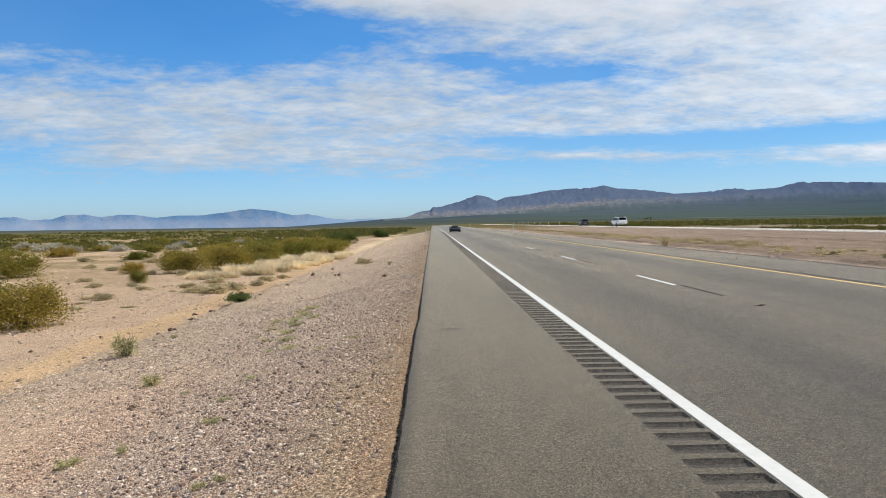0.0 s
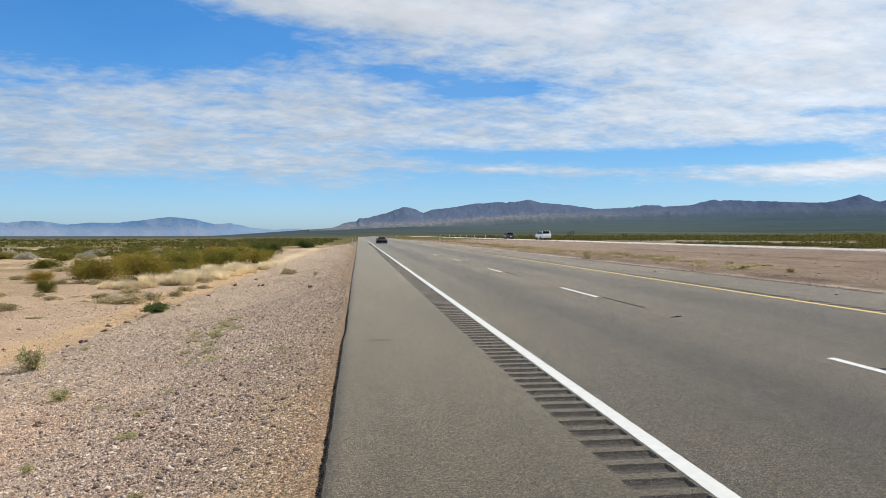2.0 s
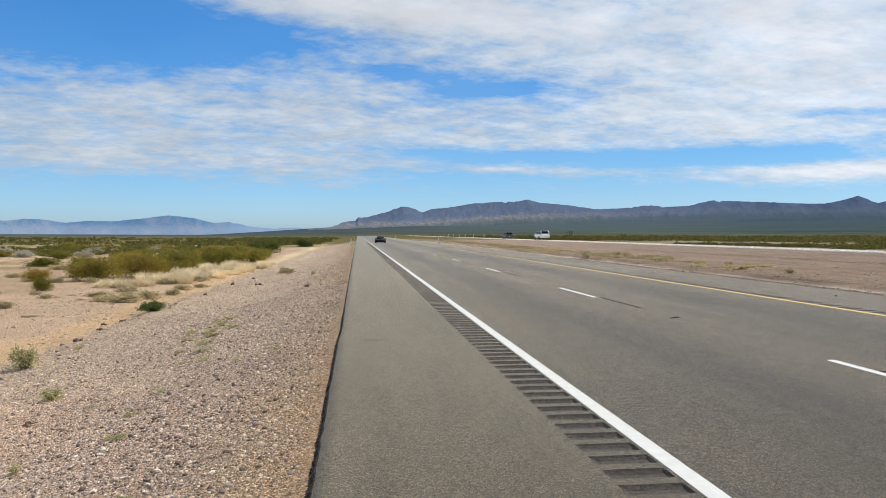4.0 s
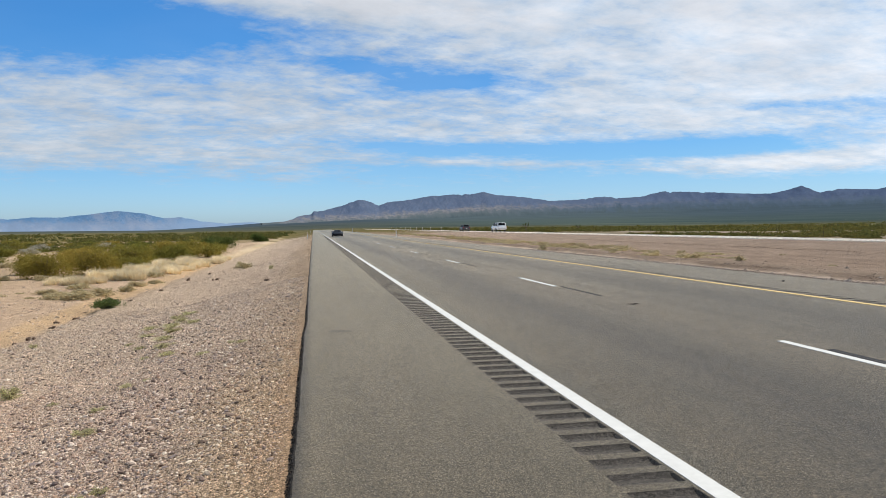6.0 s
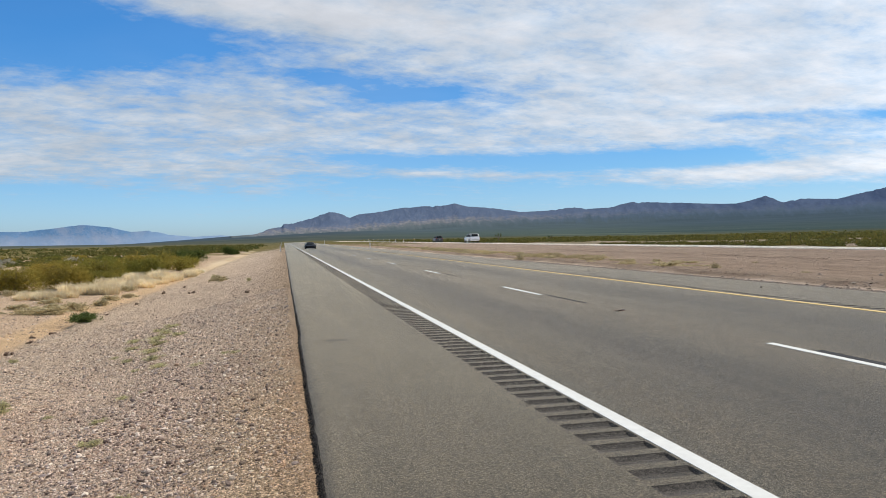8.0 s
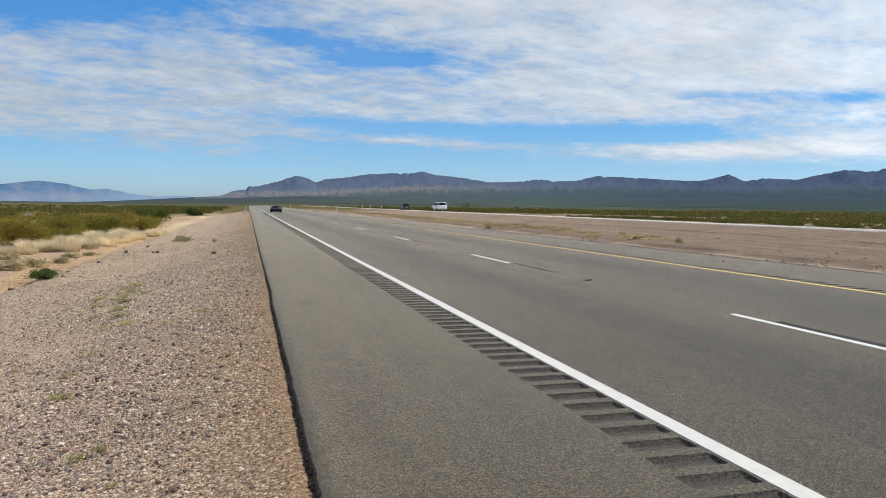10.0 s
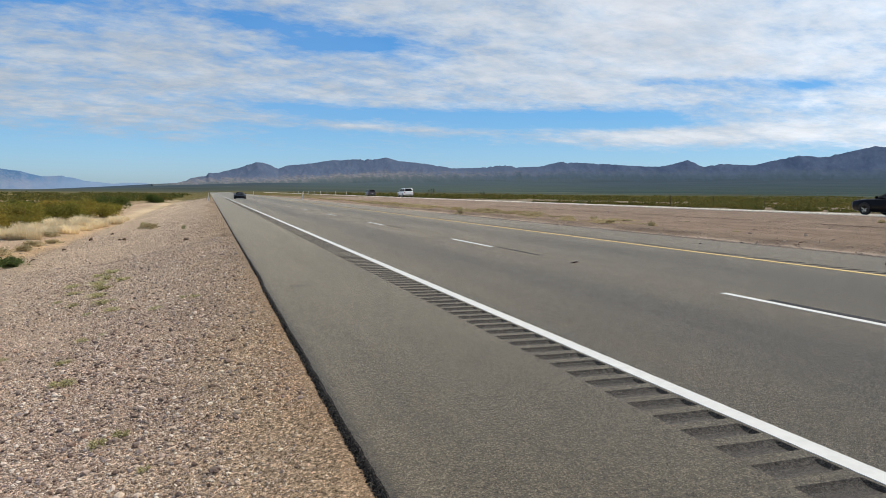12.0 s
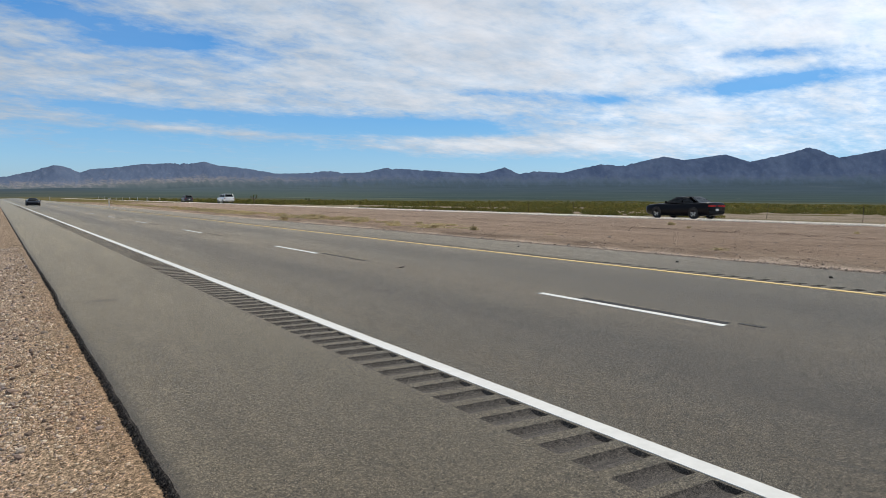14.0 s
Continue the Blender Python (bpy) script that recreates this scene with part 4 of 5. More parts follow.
def build_gravel():
    rng = np.random.default_rng(5)

    def area(n, x0, x1, y0, y1):
        return np.stack([rng.uniform(x0, x1, n), rng.uniform(y0, y1, n)], 1)

    def drifts(pts, fine=0.0):
        """Keeps the stones that lie in drifts, few beside the tarmac."""
        keep = [noise.noise(Vector((x * 0.9, y * 0.5, 3.3))) + 0.5 * noise.noise(Vector((x * 2.7, y * 2.1, 5.0))) > rng.uniform(-0.95, 0.1) + (1 - fine) * 0.8 * max(0.0, (x + 1.35) / 0.6) for x, y in pts]
        return pts[np.array(keep)]

    # pebbles
    near = drifts(np.concatenate([area(13500, -4.6, -0.78, 0.4, 5.0), area(15500, -5.6, -0.78, 5.0, 10)]))
    size = np.clip(rng.lognormal(np.log(0.0094), 0.44, len(near)), 0.006, 0.032)
    scatter_stones("gravel", near, size, GRAVEL, "loose pinkish grey pebbles lying on the bank", "fine", rng, surface_z(near))
    # chippings and grit
    near = drifts(np.concatenate([area(46000, -4.8, -0.73, 0.4, 5.2), area(24000, -6.8, -0.73, 5.2, 11.5)]), 0.85)
    size = np.clip(rng.lognormal(np.log(0.0066), 0.36, len(near)), 0.003, 0.016)
    scatter_stones("gravel", near, size, GRAVEL, "fine pinkish grey stone chippings on the bank", "rough", rng, surface_z(near))
    # larger rubble, some of it dark
    near = drifts(np.concatenate([area(500, -5.0, -1.0, 1.0, 8.0), area(700, -3.4, -1.3, 2.0, 9.0), area(900, -7.0, -1.0, 8.0, 20), area(700, -7.4, -1.0, 20, 40)]), 0.3)
    size = np.clip(rng.lognormal(np.log(0.016), 0.36, len(near)), 0.010, 0.04)
    scatter_stones("rubble", near, size, RUBBLE, "angular dark and pale stones among the gravel", "fine", rng, surface_z(near) + size * 0.25)
    mid = drifts(np.concatenate([area(30000, -8.2, -0.8, 10, 24), area(6000, -9, -0.8, 24, 48), area(4000, -9.0, -5.0, 4, 14)]), 0.5)
    size = np.clip(rng.lognormal(np.log(0.0125), 0.45, len(mid)), 0.006, 0.05)
    scatter_stones("gravel", mid, size, GRAVEL, "loose grey and tan gravel on the road bank", "rough", rng, surface_z(mid))
    flat = np.concatenate([area(4500, -32, -8.5, 8, 60), area(3500, -20, -8.5, 8, 32)])
    size = np.clip(rng.lognormal(np.log(0.020), 0.5, len(flat)), 0.008, 0.09)
    scatter_stones("gravel", flat, size, GRAVEL, "scattered pale stones on the desert floor", "rough", rng, surface_z(flat))
    band = np.concatenate([np.stack([rng.normal(12.52, 0.08, 7500), rng.uniform(-4, 40, 7500)], 1), np.stack([12.5 + np.abs(rng.normal(0, 0.6, 1200)), rng.uniform(-4, 40, 1200)], 1)])
    wide = area(7000, 13, 33, -4, 60)
    both = np.concatenate([band, wide])
    size = np.clip(rng.lognormal(np.log(0.015), 0.45, len(both)), 0.008, 0.06)
    scatter_stones("gravel", both, size, ROADSTONE, "broken stones along the median's edge", "rough", rng, surface_z(both))
    # clods of the cut edge and of the windrow
    row = rng.uniform(-3, 60, 3000)
    drift = np.array([0.45 * noise.noise(Vector((0, v * 0.23, 2.0))) + 0.22 * noise.noise(Vector((0, v * 0.9, 6.0))) for v in row])
    lump = np.array([noise.noise(Vector((v * 0.8, 3.0, 1.0))) for v in row])
    edge = np.stack([13.12 - drift + rng.normal(0, 0.13, 3000) + 0.5 * rng.uniform(0, 1, 3000) ** 3, row], 1)[lump > 0.0]
    berm = np.stack([23.92 - 0.6 * drift + rng.normal(0, 0.10, 3000), row], 1)[lump < 0.3]
    both = np.concatenate([edge, berm])
    size = np.clip(rng.lognormal(np.log(0.014), 0.45, len(both)), 0.007, 0.05)
    scatter_stones("clods", both, size, CLOD, "dark reddish clods along the cut edge of the median", "rough", rng, surface_z(both))
    # crumbs of tarmac broken off the edge
    y = 0.2 + 14 * rng.uniform(0, 1, 5200) ** 1.5
    off = np.minimum(rng.normal(-0.034, 0.016, 5200), -0.008)
    crumbs = np.stack([np.array([edge_x(v) for v in y]) + off, y], 1)
    z = np.interp(off, [-0.08, -0.04, 0.0, 0.012], [-0.06, -0.055, -0.012, 0.0])
    size = np.clip(rng.lognormal(np.log(0.0062), 0.4, 5200), 0.003, 0.014)
    scatter_stones("tar_crumbs", crumbs, size, CRUMB, "black crumbs broken off the tarmac's edge", "rough", rng, z)


def build_clod(x, y, wide, tall, seed):
    """A broken heap of dark earth and stone: a few angular shards lying together."""
    rng = np.random.default_rng(int(seed) + 200)
    bm = bmesh.new()
    for k in range(rng.integers(3, 7)):
        made = bmesh.ops.create_icosphere(bm, subdivisions=2, radius=1.0)["verts"]
        sx, sy, sz = wide * rng.uniform(0.16, 0.34), wide * rng.uniform(0.14, 0.28), tall * rng.uniform(0.22, 0.5)
        ox, oy, turn = rng.normal(0, 0.26) * wide, rng.normal(0, 0.18) * wide, rng.uniform(0, 3.1)
        for v in made:
            d = v.co.copy()
            d *= 1 + 0.55 * noise.noise(d * 1.4 + Vector((seed * 3.1, k * 5.3, 0))) + 0.2 * noise.noise(d * 4 + Vector((k, seed, 0)))
            px, py = d.x * sx, d.y * sy
            v.co = Vector((ox + px * math.cos(turn) - py * math.sin(turn), oy + px * math.sin(turn) + py * math.cos(turn), max(d.z, -0.3) * sz))
    me = bpy.data.meshes.new("rock")
    bm.to_mesh(me)
    bm.free()
    me.materials.append(ROCK)
    ob = new("rock", me)
    ob.matrix_world = pose(x, y, float(surface_z([(x, y)])[0]) + 0.06 * tall, 0, 0, seed * 40)
    return tagged(ob, "broken dark brown stone lying on gravel", "rock", "rocks on the bank")


# ---- plants ----
def leaf_cards(centres, sizes, rng, long=1.6):
    """One small folded leaf spray (two triangles) at each centre."""
    n = len(centres)
    u = rng.normal(0, 1, (n, 3))
    u[:, 2] = np.abs(u[:, 2]) * 0.8
    u /= np.linalg.norm(u, axis=1)[:, None]
    w = np.cross(u, rng.normal(0, 1, (n, 3)))
    w /= np.linalg.norm(w, axis=1)[:, None]
    a = centres - u * sizes[:, None] * long * 0.5
    b = centres + w * sizes[:, None] * 0.42
    c = centres + u * sizes[:, None] * long * 0.5
    d = centres - w * sizes[:, None] * 0.42
    verts = np.stack([a, b, c, d], 1).reshape(-1, 3)
    return verts, np.arange(n * 4).reshape(-1, 4)


def stems_of(rng, count, radius, height, lean=0.9):
    """Curved stems that fan out from one root."""
    out = []
    for k in range(count):
        a = rng.uniform(0, 2 * np.pi)
        reach = radius * rng.uniform(0.25, 1.0) ** 0.8 * lean
        tall = height * rng.uniform(0.62, 1.0) * (1 - 0.35 * (reach / radius) ** 2)
        bend = rng.uniform(-0.3, 0.3)
        pts = []
        for s in np.linspace(0, 1, 6):
            r = reach * s ** 0.85
            pts.append((r * math.cos(a + bend * s) + rng.normal(0, 0.015), r * math.sin(a + bend * s) + rng.normal(0, 0.015), tall * s ** 0.9))
        out.append(np.array(pts))
    return out


def build_bush(name, label, category, radius, height, leaves, leaf_size, mat, seed, stems=22, low=0.25, group="", long=1.6, twigs=3, lobes=0):
    """A shrub: a fan of woody stems, with leaf sprays on their outer halves or massed in uneven lobes round them."""
    rng = np.random.default_rng(seed)
    ob = thing(name, label, category, pose(0, 0, 0), group)
    bm = bmesh.new()
    lines = []
    for st in stems_of(rng, stems, radius, height):
        if lobes:
            st = st * 0.85
        lines.append(st)
        tube(bm, [tuple(p) for p in st], [0.011 * height ** 0.5 * (1 - 0.16 * k) for k in range(6)], 4)
        for _ in range(twigs):
            k = rng.integers(2, 5)
            d = rng.normal(0, 1, 3)
            d[2] = abs(d[2]) * 0.9 + 0.3
            d /= np.linalg.norm(d)
            tw = np.array([st[k], st[k] + d * 0.12 * height, st[k] + d * 0.25 * height + rng.normal(0, 0.03, 3)])
            lines.append(tw)
            tube(bm, [tuple(p) for p in tw], [0.005, 0.004, 0.002], 3)
    part("trunk", bm, TWIG, ob, "thin grey-brown stems")
    pick = rng.integers(0, len(lines), leaves)
    s = np.maximum(low, rng.uniform(0, 1, leaves) ** 0.75)
    centres = np.empty((leaves, 3))
    for k in range(leaves):
        ln = lines[pick[k]]
        f = s[k] * (len(ln) - 1)
        i = min(int(f), len(ln) - 2)
        centres[k] = ln[i] + (ln[i + 1] - ln[i]) * (f - i)
    skirt = rng.uniform(0, 1, leaves) < 0.22
    a = rng.uniform(0, 2 * np.pi, leaves)
    q = radius * rng.uniform(0.35, 0.92, leaves)
    centres[skirt] = np.stack([q * np.cos(a), q * np.sin(a), height * rng.uniform(0.03, 0.4, leaves)], 1)[skirt]
    centres += rng.normal(0, 0.038 * height ** 0.5, centres.shape)
    if lobes:
        # sprays gathered in uneven masses
        a = rng.uniform(0, 2 * np.pi, lobes) + np.arange(lobes) * 2.4
        far = radius * rng.uniform(0.10, 0.78, lobes)
        size = radius * rng.uniform(0.20, 0.36, lobes)
        mid = np.stack([far * np.cos(a), far * np.sin(a), height * rng.uniform(0.22, 0.66, lobes) * (1 - 0.45 * (far / radius) ** 2)], 1)
        own = rng.uniform(0, 1, leaves) < 0.62
        pick = rng.choice(lobes, leaves, p=size ** 2 / (size ** 2).sum())
        grow = np.stack([size, size, 0.26 * height * rng.uniform(0.7, 1.3, lobes)], 1)[pick]
        mass = mid[pick] + rng.normal(0, 0.52, (leaves, 3)) * grow
        centres[own] = mass[own]
    centres[:, 2] = np.where(centres[:, 2] < 0.03, rng.uniform(0.03, 0.3 * height, leaves), centres[:, 2])
    v, f = leaf_cards(centres, leaf_size * rng.uniform(0.6, 1.4, leaves), rng, long)
    part_of("crown", mesh_of("crown", v, f, mat), ob)
    return ob


def build_grass(label, radius, height, blades, seed, group):
    """A tussock of arching dry blades."""
    rng = np.random.default_rng(seed)
    ob = thing("dry_grass", label, "grass", pose(0, 0, 0), group)
    a = rng.uniform(0, 2 * np.pi, blades)
    r0 = radius * 0.8 * rng.uniform(0, 1, blades) ** 0.5
    base = np.stack([r0 * np.cos(a), r0 * np.sin(a), np.zeros(blades)], 1)
    out = np.stack([np.cos(a), np.sin(a), np.zeros(blades)], 1) + rng.normal(0, 0.35, (blades, 3)) * (1, 1, 0)
    side = np.cross(out, (0, 0, 1.0))
    side /= np.linalg.norm(side, axis=1)[:, None] + 1e-6
    h = height * rng.uniform(0.30, 1.05, blades) * (1.1 - 0.5 * (r0 / radius) ** 2)
    lean = radius * rng.uniform(0.1, 0.7, blades)
    mid = base + out * (lean * 0.35)[:, None] + np.array((0, 0, 1.0)) * (h * 0.62)[:, None]
    tip = base + out * lean[:, None] + np.array((0, 0, 1.0)) * h[:, None]
    wd = 0.008 * (height / 0.6)
    v = np.stack([base - side * wd, base + side * wd, mid + side * wd * 0.7, tip, mid - side * wd * 0.7], 1).reshape(-1, 3)
    k = np.arange(blades)[:, None] * 5
    f = np.concatenate([k + np.array([[0, 1, 2, 4]])])
    t = k + np.array([[4, 2, 3, 3]])
    me = bpy.data.meshes.new("blades")
    me.from_pydata(v.tolist(), [], f.tolist() + t[:, :3].tolist())
    me.materials.append(STRAW)
    part_of("blades", me, ob)
    return ob


def place_copies(proto, spots, rng, unit_r, unit_h):
    """Sets the first plant and copies of it at (x, y, width, height)."""
    zs = surface_z([(s[0], s[1]) for s in spots])
    for k, ((x, y, w, h), z) in enumerate(zip(spots, zs)):
        s = w / (2 * unit_r)
        m = pose(x, y, float(z) - 0.03, 0, 0, rng.uniform(0, 360)) @ Matrix.Diagonal((s, s, h / unit_h, 1))
        if k == 0:
            proto.matrix_world = m
        else:
            c = copy_thing(proto, pose(0, 0, 0))
            c.matrix_basis = m


def build_plants():
    rng = np.random.default_rng(11)
    label = "olive green creosote bush on bare sandy ground"
    near = [build_bush("creosote_bush", label, "shrub", 1.5, 1.9, 9000, 0.050, CREOSOTE, 20 + k, 30, 0.05, "creosote bushes", 1.7, 3, 13 + k) for k in range(3)]
    spots = [(-13.6, 20.8, 3.3, 1.9), (-16.4, 22.5, 3.4, 2.1), (-28.6, 45.2, 4.8, 2.4), (-17.3, 38.5, 1.25, 1.0), (-17.4, 46.8, 3.6, 2.1), (-15.4, 50.0, 4.0, 2.3),
             (-19.5, 51, 3.4, 2.0), (-15.4, 59, 4.6, 2.3), (-18.2, 57, 3.8, 2.2), (-13.4, 66, 4.4, 2.3), (-16.2, 64, 4.4, 2.3), (-21.5, 47.5, 2.0, 1.1), (-20.6, 63, 3.6, 1.9), (-31, 44, 3.4, 1.9), (-14.4, 55, 2.6, 1.4)]
    for k in range(3):
        place_copies(near[k], spots[k::3], rng, 1.5, 1.9)
    mid = [build_bush("creosote_bush", label, "shrub", 1.5, 1.9, 3400, 0.092, CREOSOTE, 26 + k, 16, 0.05, "creosote bushes", 1.6, 1, 11 + k) for k in range(3)]
    spots = [(-16.5, 73, 4.4, 2.2), (-11.8, 77, 4.2, 2.3), (-14.5, 82, 4.4, 2.4), (-30.1, 69, 3.4, 1.7), (-43, 79, 4.2, 1.8), (-22, 70, 3.2, 1.9), (-25, 76, 3.8, 1.9), (-46, 70, 3.0, 1.4),
             (-12.4, 88, 3.8, 2.0), (-13.6, 96, 3.8, 1.9), (-22, 82, 4.2, 2.1), (-27, 90, 4.2, 2.0), (-19, 92, 4.4, 2.2), (-18, 78, 3.6, 2.0), (-36, 88, 3.6, 1.6), (-52, 84, 4.0, 1.7), (-17, 99, 4.4, 2.2)]
    for _ in range(70):
        y = rng.uniform(92, 180)
        x = -rng.uniform(12.5 + 0.01 * y, 0.62 * y + 14)
        f = rng.uniform(0, 1) ** 1.3
        spots.append((x, y, 1.4 + 3.4 * f, 0.6 + 1.2 * f * rng.uniform(0.7, 1.1)))
    for k in range(3):
        place_copies(mid[k], [(x, y, w, h * (0.62 + 0.3 * ((i * 7) % 5) / 4)) for i, (x, y, w, h) in enumerate(spots)][k::3], rng, 1.5, 1.9)
    dark = build_bush("mesquite_tree", "low dark green mesquite tree above the wash", "tree", 2.4, 2.4, 4200, 0.13, MESQUITE, 31, 22, 0.2, "mesquite trees", 1.6, 3, 9)
    place_copies(dark, [(-12.9, 164, 3.6, 2.4), (-14.6, 112, 5.0, 2.4), (-17.5, 121, 5.0, 2.3), (-12.2, 173, 2.6, 1.8)], rng, 2.4, 2.4)
    grass = build_grass("pale straw-coloured dry grass tussock beside the wash", 0.5, 0.75, 620, 41, "dry grass tussocks")
    spots = [(-12.3, 43.3, 1.7, 0.95), (-11.4, 44.1, 1.5, 0.84), (-11.5, 54, 2.0, 0.9), (-10.4, 56.8, 2.0, 0.87), (-14.1, 40.6, 1.4, 0.7), (-12.6, 52, 1.8, 0.9), (-11, 50, 1.5, 0.7), (-9.9, 59.5, 1.9, 0.8),
             (-10.8, 62, 2.2, 0.9), (-12.9, 45, 1.5, 0.8), (-13.4, 42, 1.3, 0.7), (-9.7, 64, 1.8, 0.8), (-15, 42.3, 1.2, 0.6), (-10.2, 53.4, 1.3, 0.6), (-12.0, 57.6, 2.0, 0.9), (-11.2, 47.2, 1.4, 0.65), (-9.4, 70, 1.6, 0.7)]
    tufts = []
    for x, y, w, h in spots:
        for _ in range(3):
            k = rng.uniform(0.7, 1.1)
            tufts.append((x + rng.normal(0, 0.34 * w), y + rng.normal(0, 0.6), 0.80 * w * k, h * k * 0.9))
    place_copies(grass, tufts, rng, 0.5, 0.75)
    sage = build_bush("sagebrush", "low grey-green dry brush on sandy ground", "shrub", 0.6, 0.5, 1500, 0.045, SAGE, 51, 16, 0.05, "low grey brush", 2.0, 0, 7)
    spots = [(-14.9, 29.3, 1.1, 0.5), (-16.8, 44.5, 1.0, 0.6), (-10.9, 31.5, 1.9, 0.55), (-11.9, 32.0, 1.6, 0.5), (-10.3, 33.6, 1.4, 0.62), (-13.3, 34.9, 1.3, 0.38), (-10.5, 46, 1.5, 0.5), (-11.6, 34.4, 1.3, 0.4)]
    spots += [(-9.8, 35.5, 1.0, 0.5), (-12.6, 37.2, 1.5, 0.45), (-15.2, 34, 1.0, 0.35), (-18.5, 36, 1.0, 0.4), (-21, 40, 1.2, 0.4), (-23, 36, 1.1, 0.35), (-19.5, 45.5, 1.2, 0.5), (-16.5, 36, 0.8, 0.3), (-24.5, 51, 1.4, 0.5), (-28, 55, 1.5, 0.5),
             (-4.9, 46.2, 1.2, 0.62), (-5.6, 48.0, 0.6, 0.34), (-9.6, 41, 1.0, 0.4), (-10, 38.8, 1.3, 0.45), (-20.5, 33, 0.8, 0.3), (-14.2, 25.5, 0.7, 0.16), (-31, 48, 1.4, 0.5), (-35, 50, 1.4, 0.45), (-26, 62, 1.8, 0.7), (-34, 66, 1.8, 0.7), (-39, 61, 1.6, 0.6)]
    for _ in range(30):
        y = rng.uniform(24, 75)
        spots.append((-rng.uniform(11.5, 0.6 * y + 9), y, rng.uniform(0.5, 1.3), rng.uniform(0.10, 0.24)))
    place_copies(sage, [(x, y, w * 1.1, h * 0.8) for x, y, w, h in spots], rng, 0.6, 0.5)
    pale = build_bush("pale_brush", "whitish grey dry brush among green bushes", "shrub", 1.6, 1.2, 2400, 0.10, PALE_BRUSH, 55, 18, 0.1, "pale brush", 1.8, 1, 8)
    place_copies(pale, [(-54.5, 97, 4.2, 1.4), (-50, 95, 3.2, 1.2), (-47.5, 99, 3.6, 1.5), (-43, 94, 3.4, 1.2), (-57, 104, 3.8, 1.3), (-40, 110, 3.8, 1.3), (-33, 118, 3.6, 1.2), (-66, 112, 4.4, 1.4), (-37, 98, 3.0, 1.1)], rng, 1.6, 1.2)
    green = build_bush("green_shrub", "small fresh green shrub at the foot of the bank", "shrub", 0.55, 0.5, 1900, 0.036, GREEN, 61, 24, 0.15, "green shrubs", 1.6, 3, 7)
    place_copies(green, [(-8.2, 26.4, 1.5, 0.55)], rng, 0.55, 0.5)
    weed = build_bush("weed", "small green weed growing in gravel", "weed", 0.25, 0.35, 700, 0.020, FRESH, 71, 22, 0.1, "weeds on the bank", 2.4, 2)
    spots = [(-7.5, 14.4, 0.66, 0.6), (-5.3, 10.4, 0.42, 0.26), (-3.0, 6.4, 0.26, 0.08), (-3.8, 5.9, 0.17, 0.13), (-4.4, 5.9, 0.36, 0.14), (-2.3, 3.9, 0.17, 0.1), (-7.3, 16.9, 0.25, 0.14),
             (-3.7, 15.2, 0.5, 0.14), (-3.9, 17.4, 0.45, 0.16), (-1.9, 10.7, 0.18, 0.08), (-4.0, 13.3, 0.3, 0.1), (-3.5, 11.5, 0.2, 0.08), (-5.6, 48.6, 0.5, 0.5), (-2.7, 36.1, 0.3, 0.25),
             (-3.4, 16.2, 0.5, 0.12), (-4.3, 18.8, 0.4, 0.12), (-4.5, 14.6, 0.3, 0.08), (-5.1, 5.2, 0.25, 0.06), (-4.1, 8.9, 0.25, 0.06), (-3.2, 2.9, 0.2, 0.09), (-2.0, 2.4, 0.15, 0.08), (-2.9, 9.0, 0.2, 0.05)]
    spots += [(-3.96, 19.0, 0.6, 0.14), (-4.65, 17.3, 0.5, 0.12), (-3.14, 7.55, 0.3, 0.08), (-3.12, 8.84, 0.3, 0.07), (-2.87, 6.27, 0.28, 0.08), (-2.14, 3.98, 0.16, 0.1), (-1.91, 3.11, 0.12, 0.07),
             (-1.71, 10.5, 0.25, 0.08), (-2.3, 10.2, 0.3, 0.08), (-3.6, 14.0, 0.7, 0.09), (-3.3, 12.6, 0.7, 0.08), (-3.9, 16.5, 0.8, 0.1), (-3.0, 11.3, 0.5, 0.07), (-4.3, 15.6, 0.6, 0.09)]
    place_copies(weed, spots, rng, 0.25, 0.35)
    # weeds of the median
    brush = build_bush("dry_brush", "low dry brownish brush on the median slope", "shrub", 0.5, 0.32, 700, 0.036, SAGE, 81, 12, 0.1, "median brush", 2.0, 0)
    spots = []
    for _ in range(190):
        y = rng.uniform(24, 150)
        spots.append((rng.uniform(13.6, 17.5) + 0.012 * y, y, rng.uniform(0.6, 2.2), rng.uniform(0.08, 0.30)))
    for _ in range(7):
        spots.append((rng.uniform(14, 31), rng.uniform(12, 45), rng.uniform(0.3, 0.5), rng.uniform(0.08, 0.16)))
    place_copies(brush, spots, rng, 0.5, 0.32)
    clump = build_bush("weed_clump", "dry brownish weed clump at the median's edge", "weed", 0.3, 0.3, 500, 0.03, SAGE, 91, 18, 0.1, "weed clumps", 2.0)
    place_copies(clump, [(12.95, 38.2, 0.7, 0.45), (15.2, 21.9, 0.5, 0.25), (14.2, 9.6, 0.5, 0.12), (27.5, 22, 0.5, 0.22), (14.6, 58, 0.8, 0.4)], rng, 0.3, 0.3)


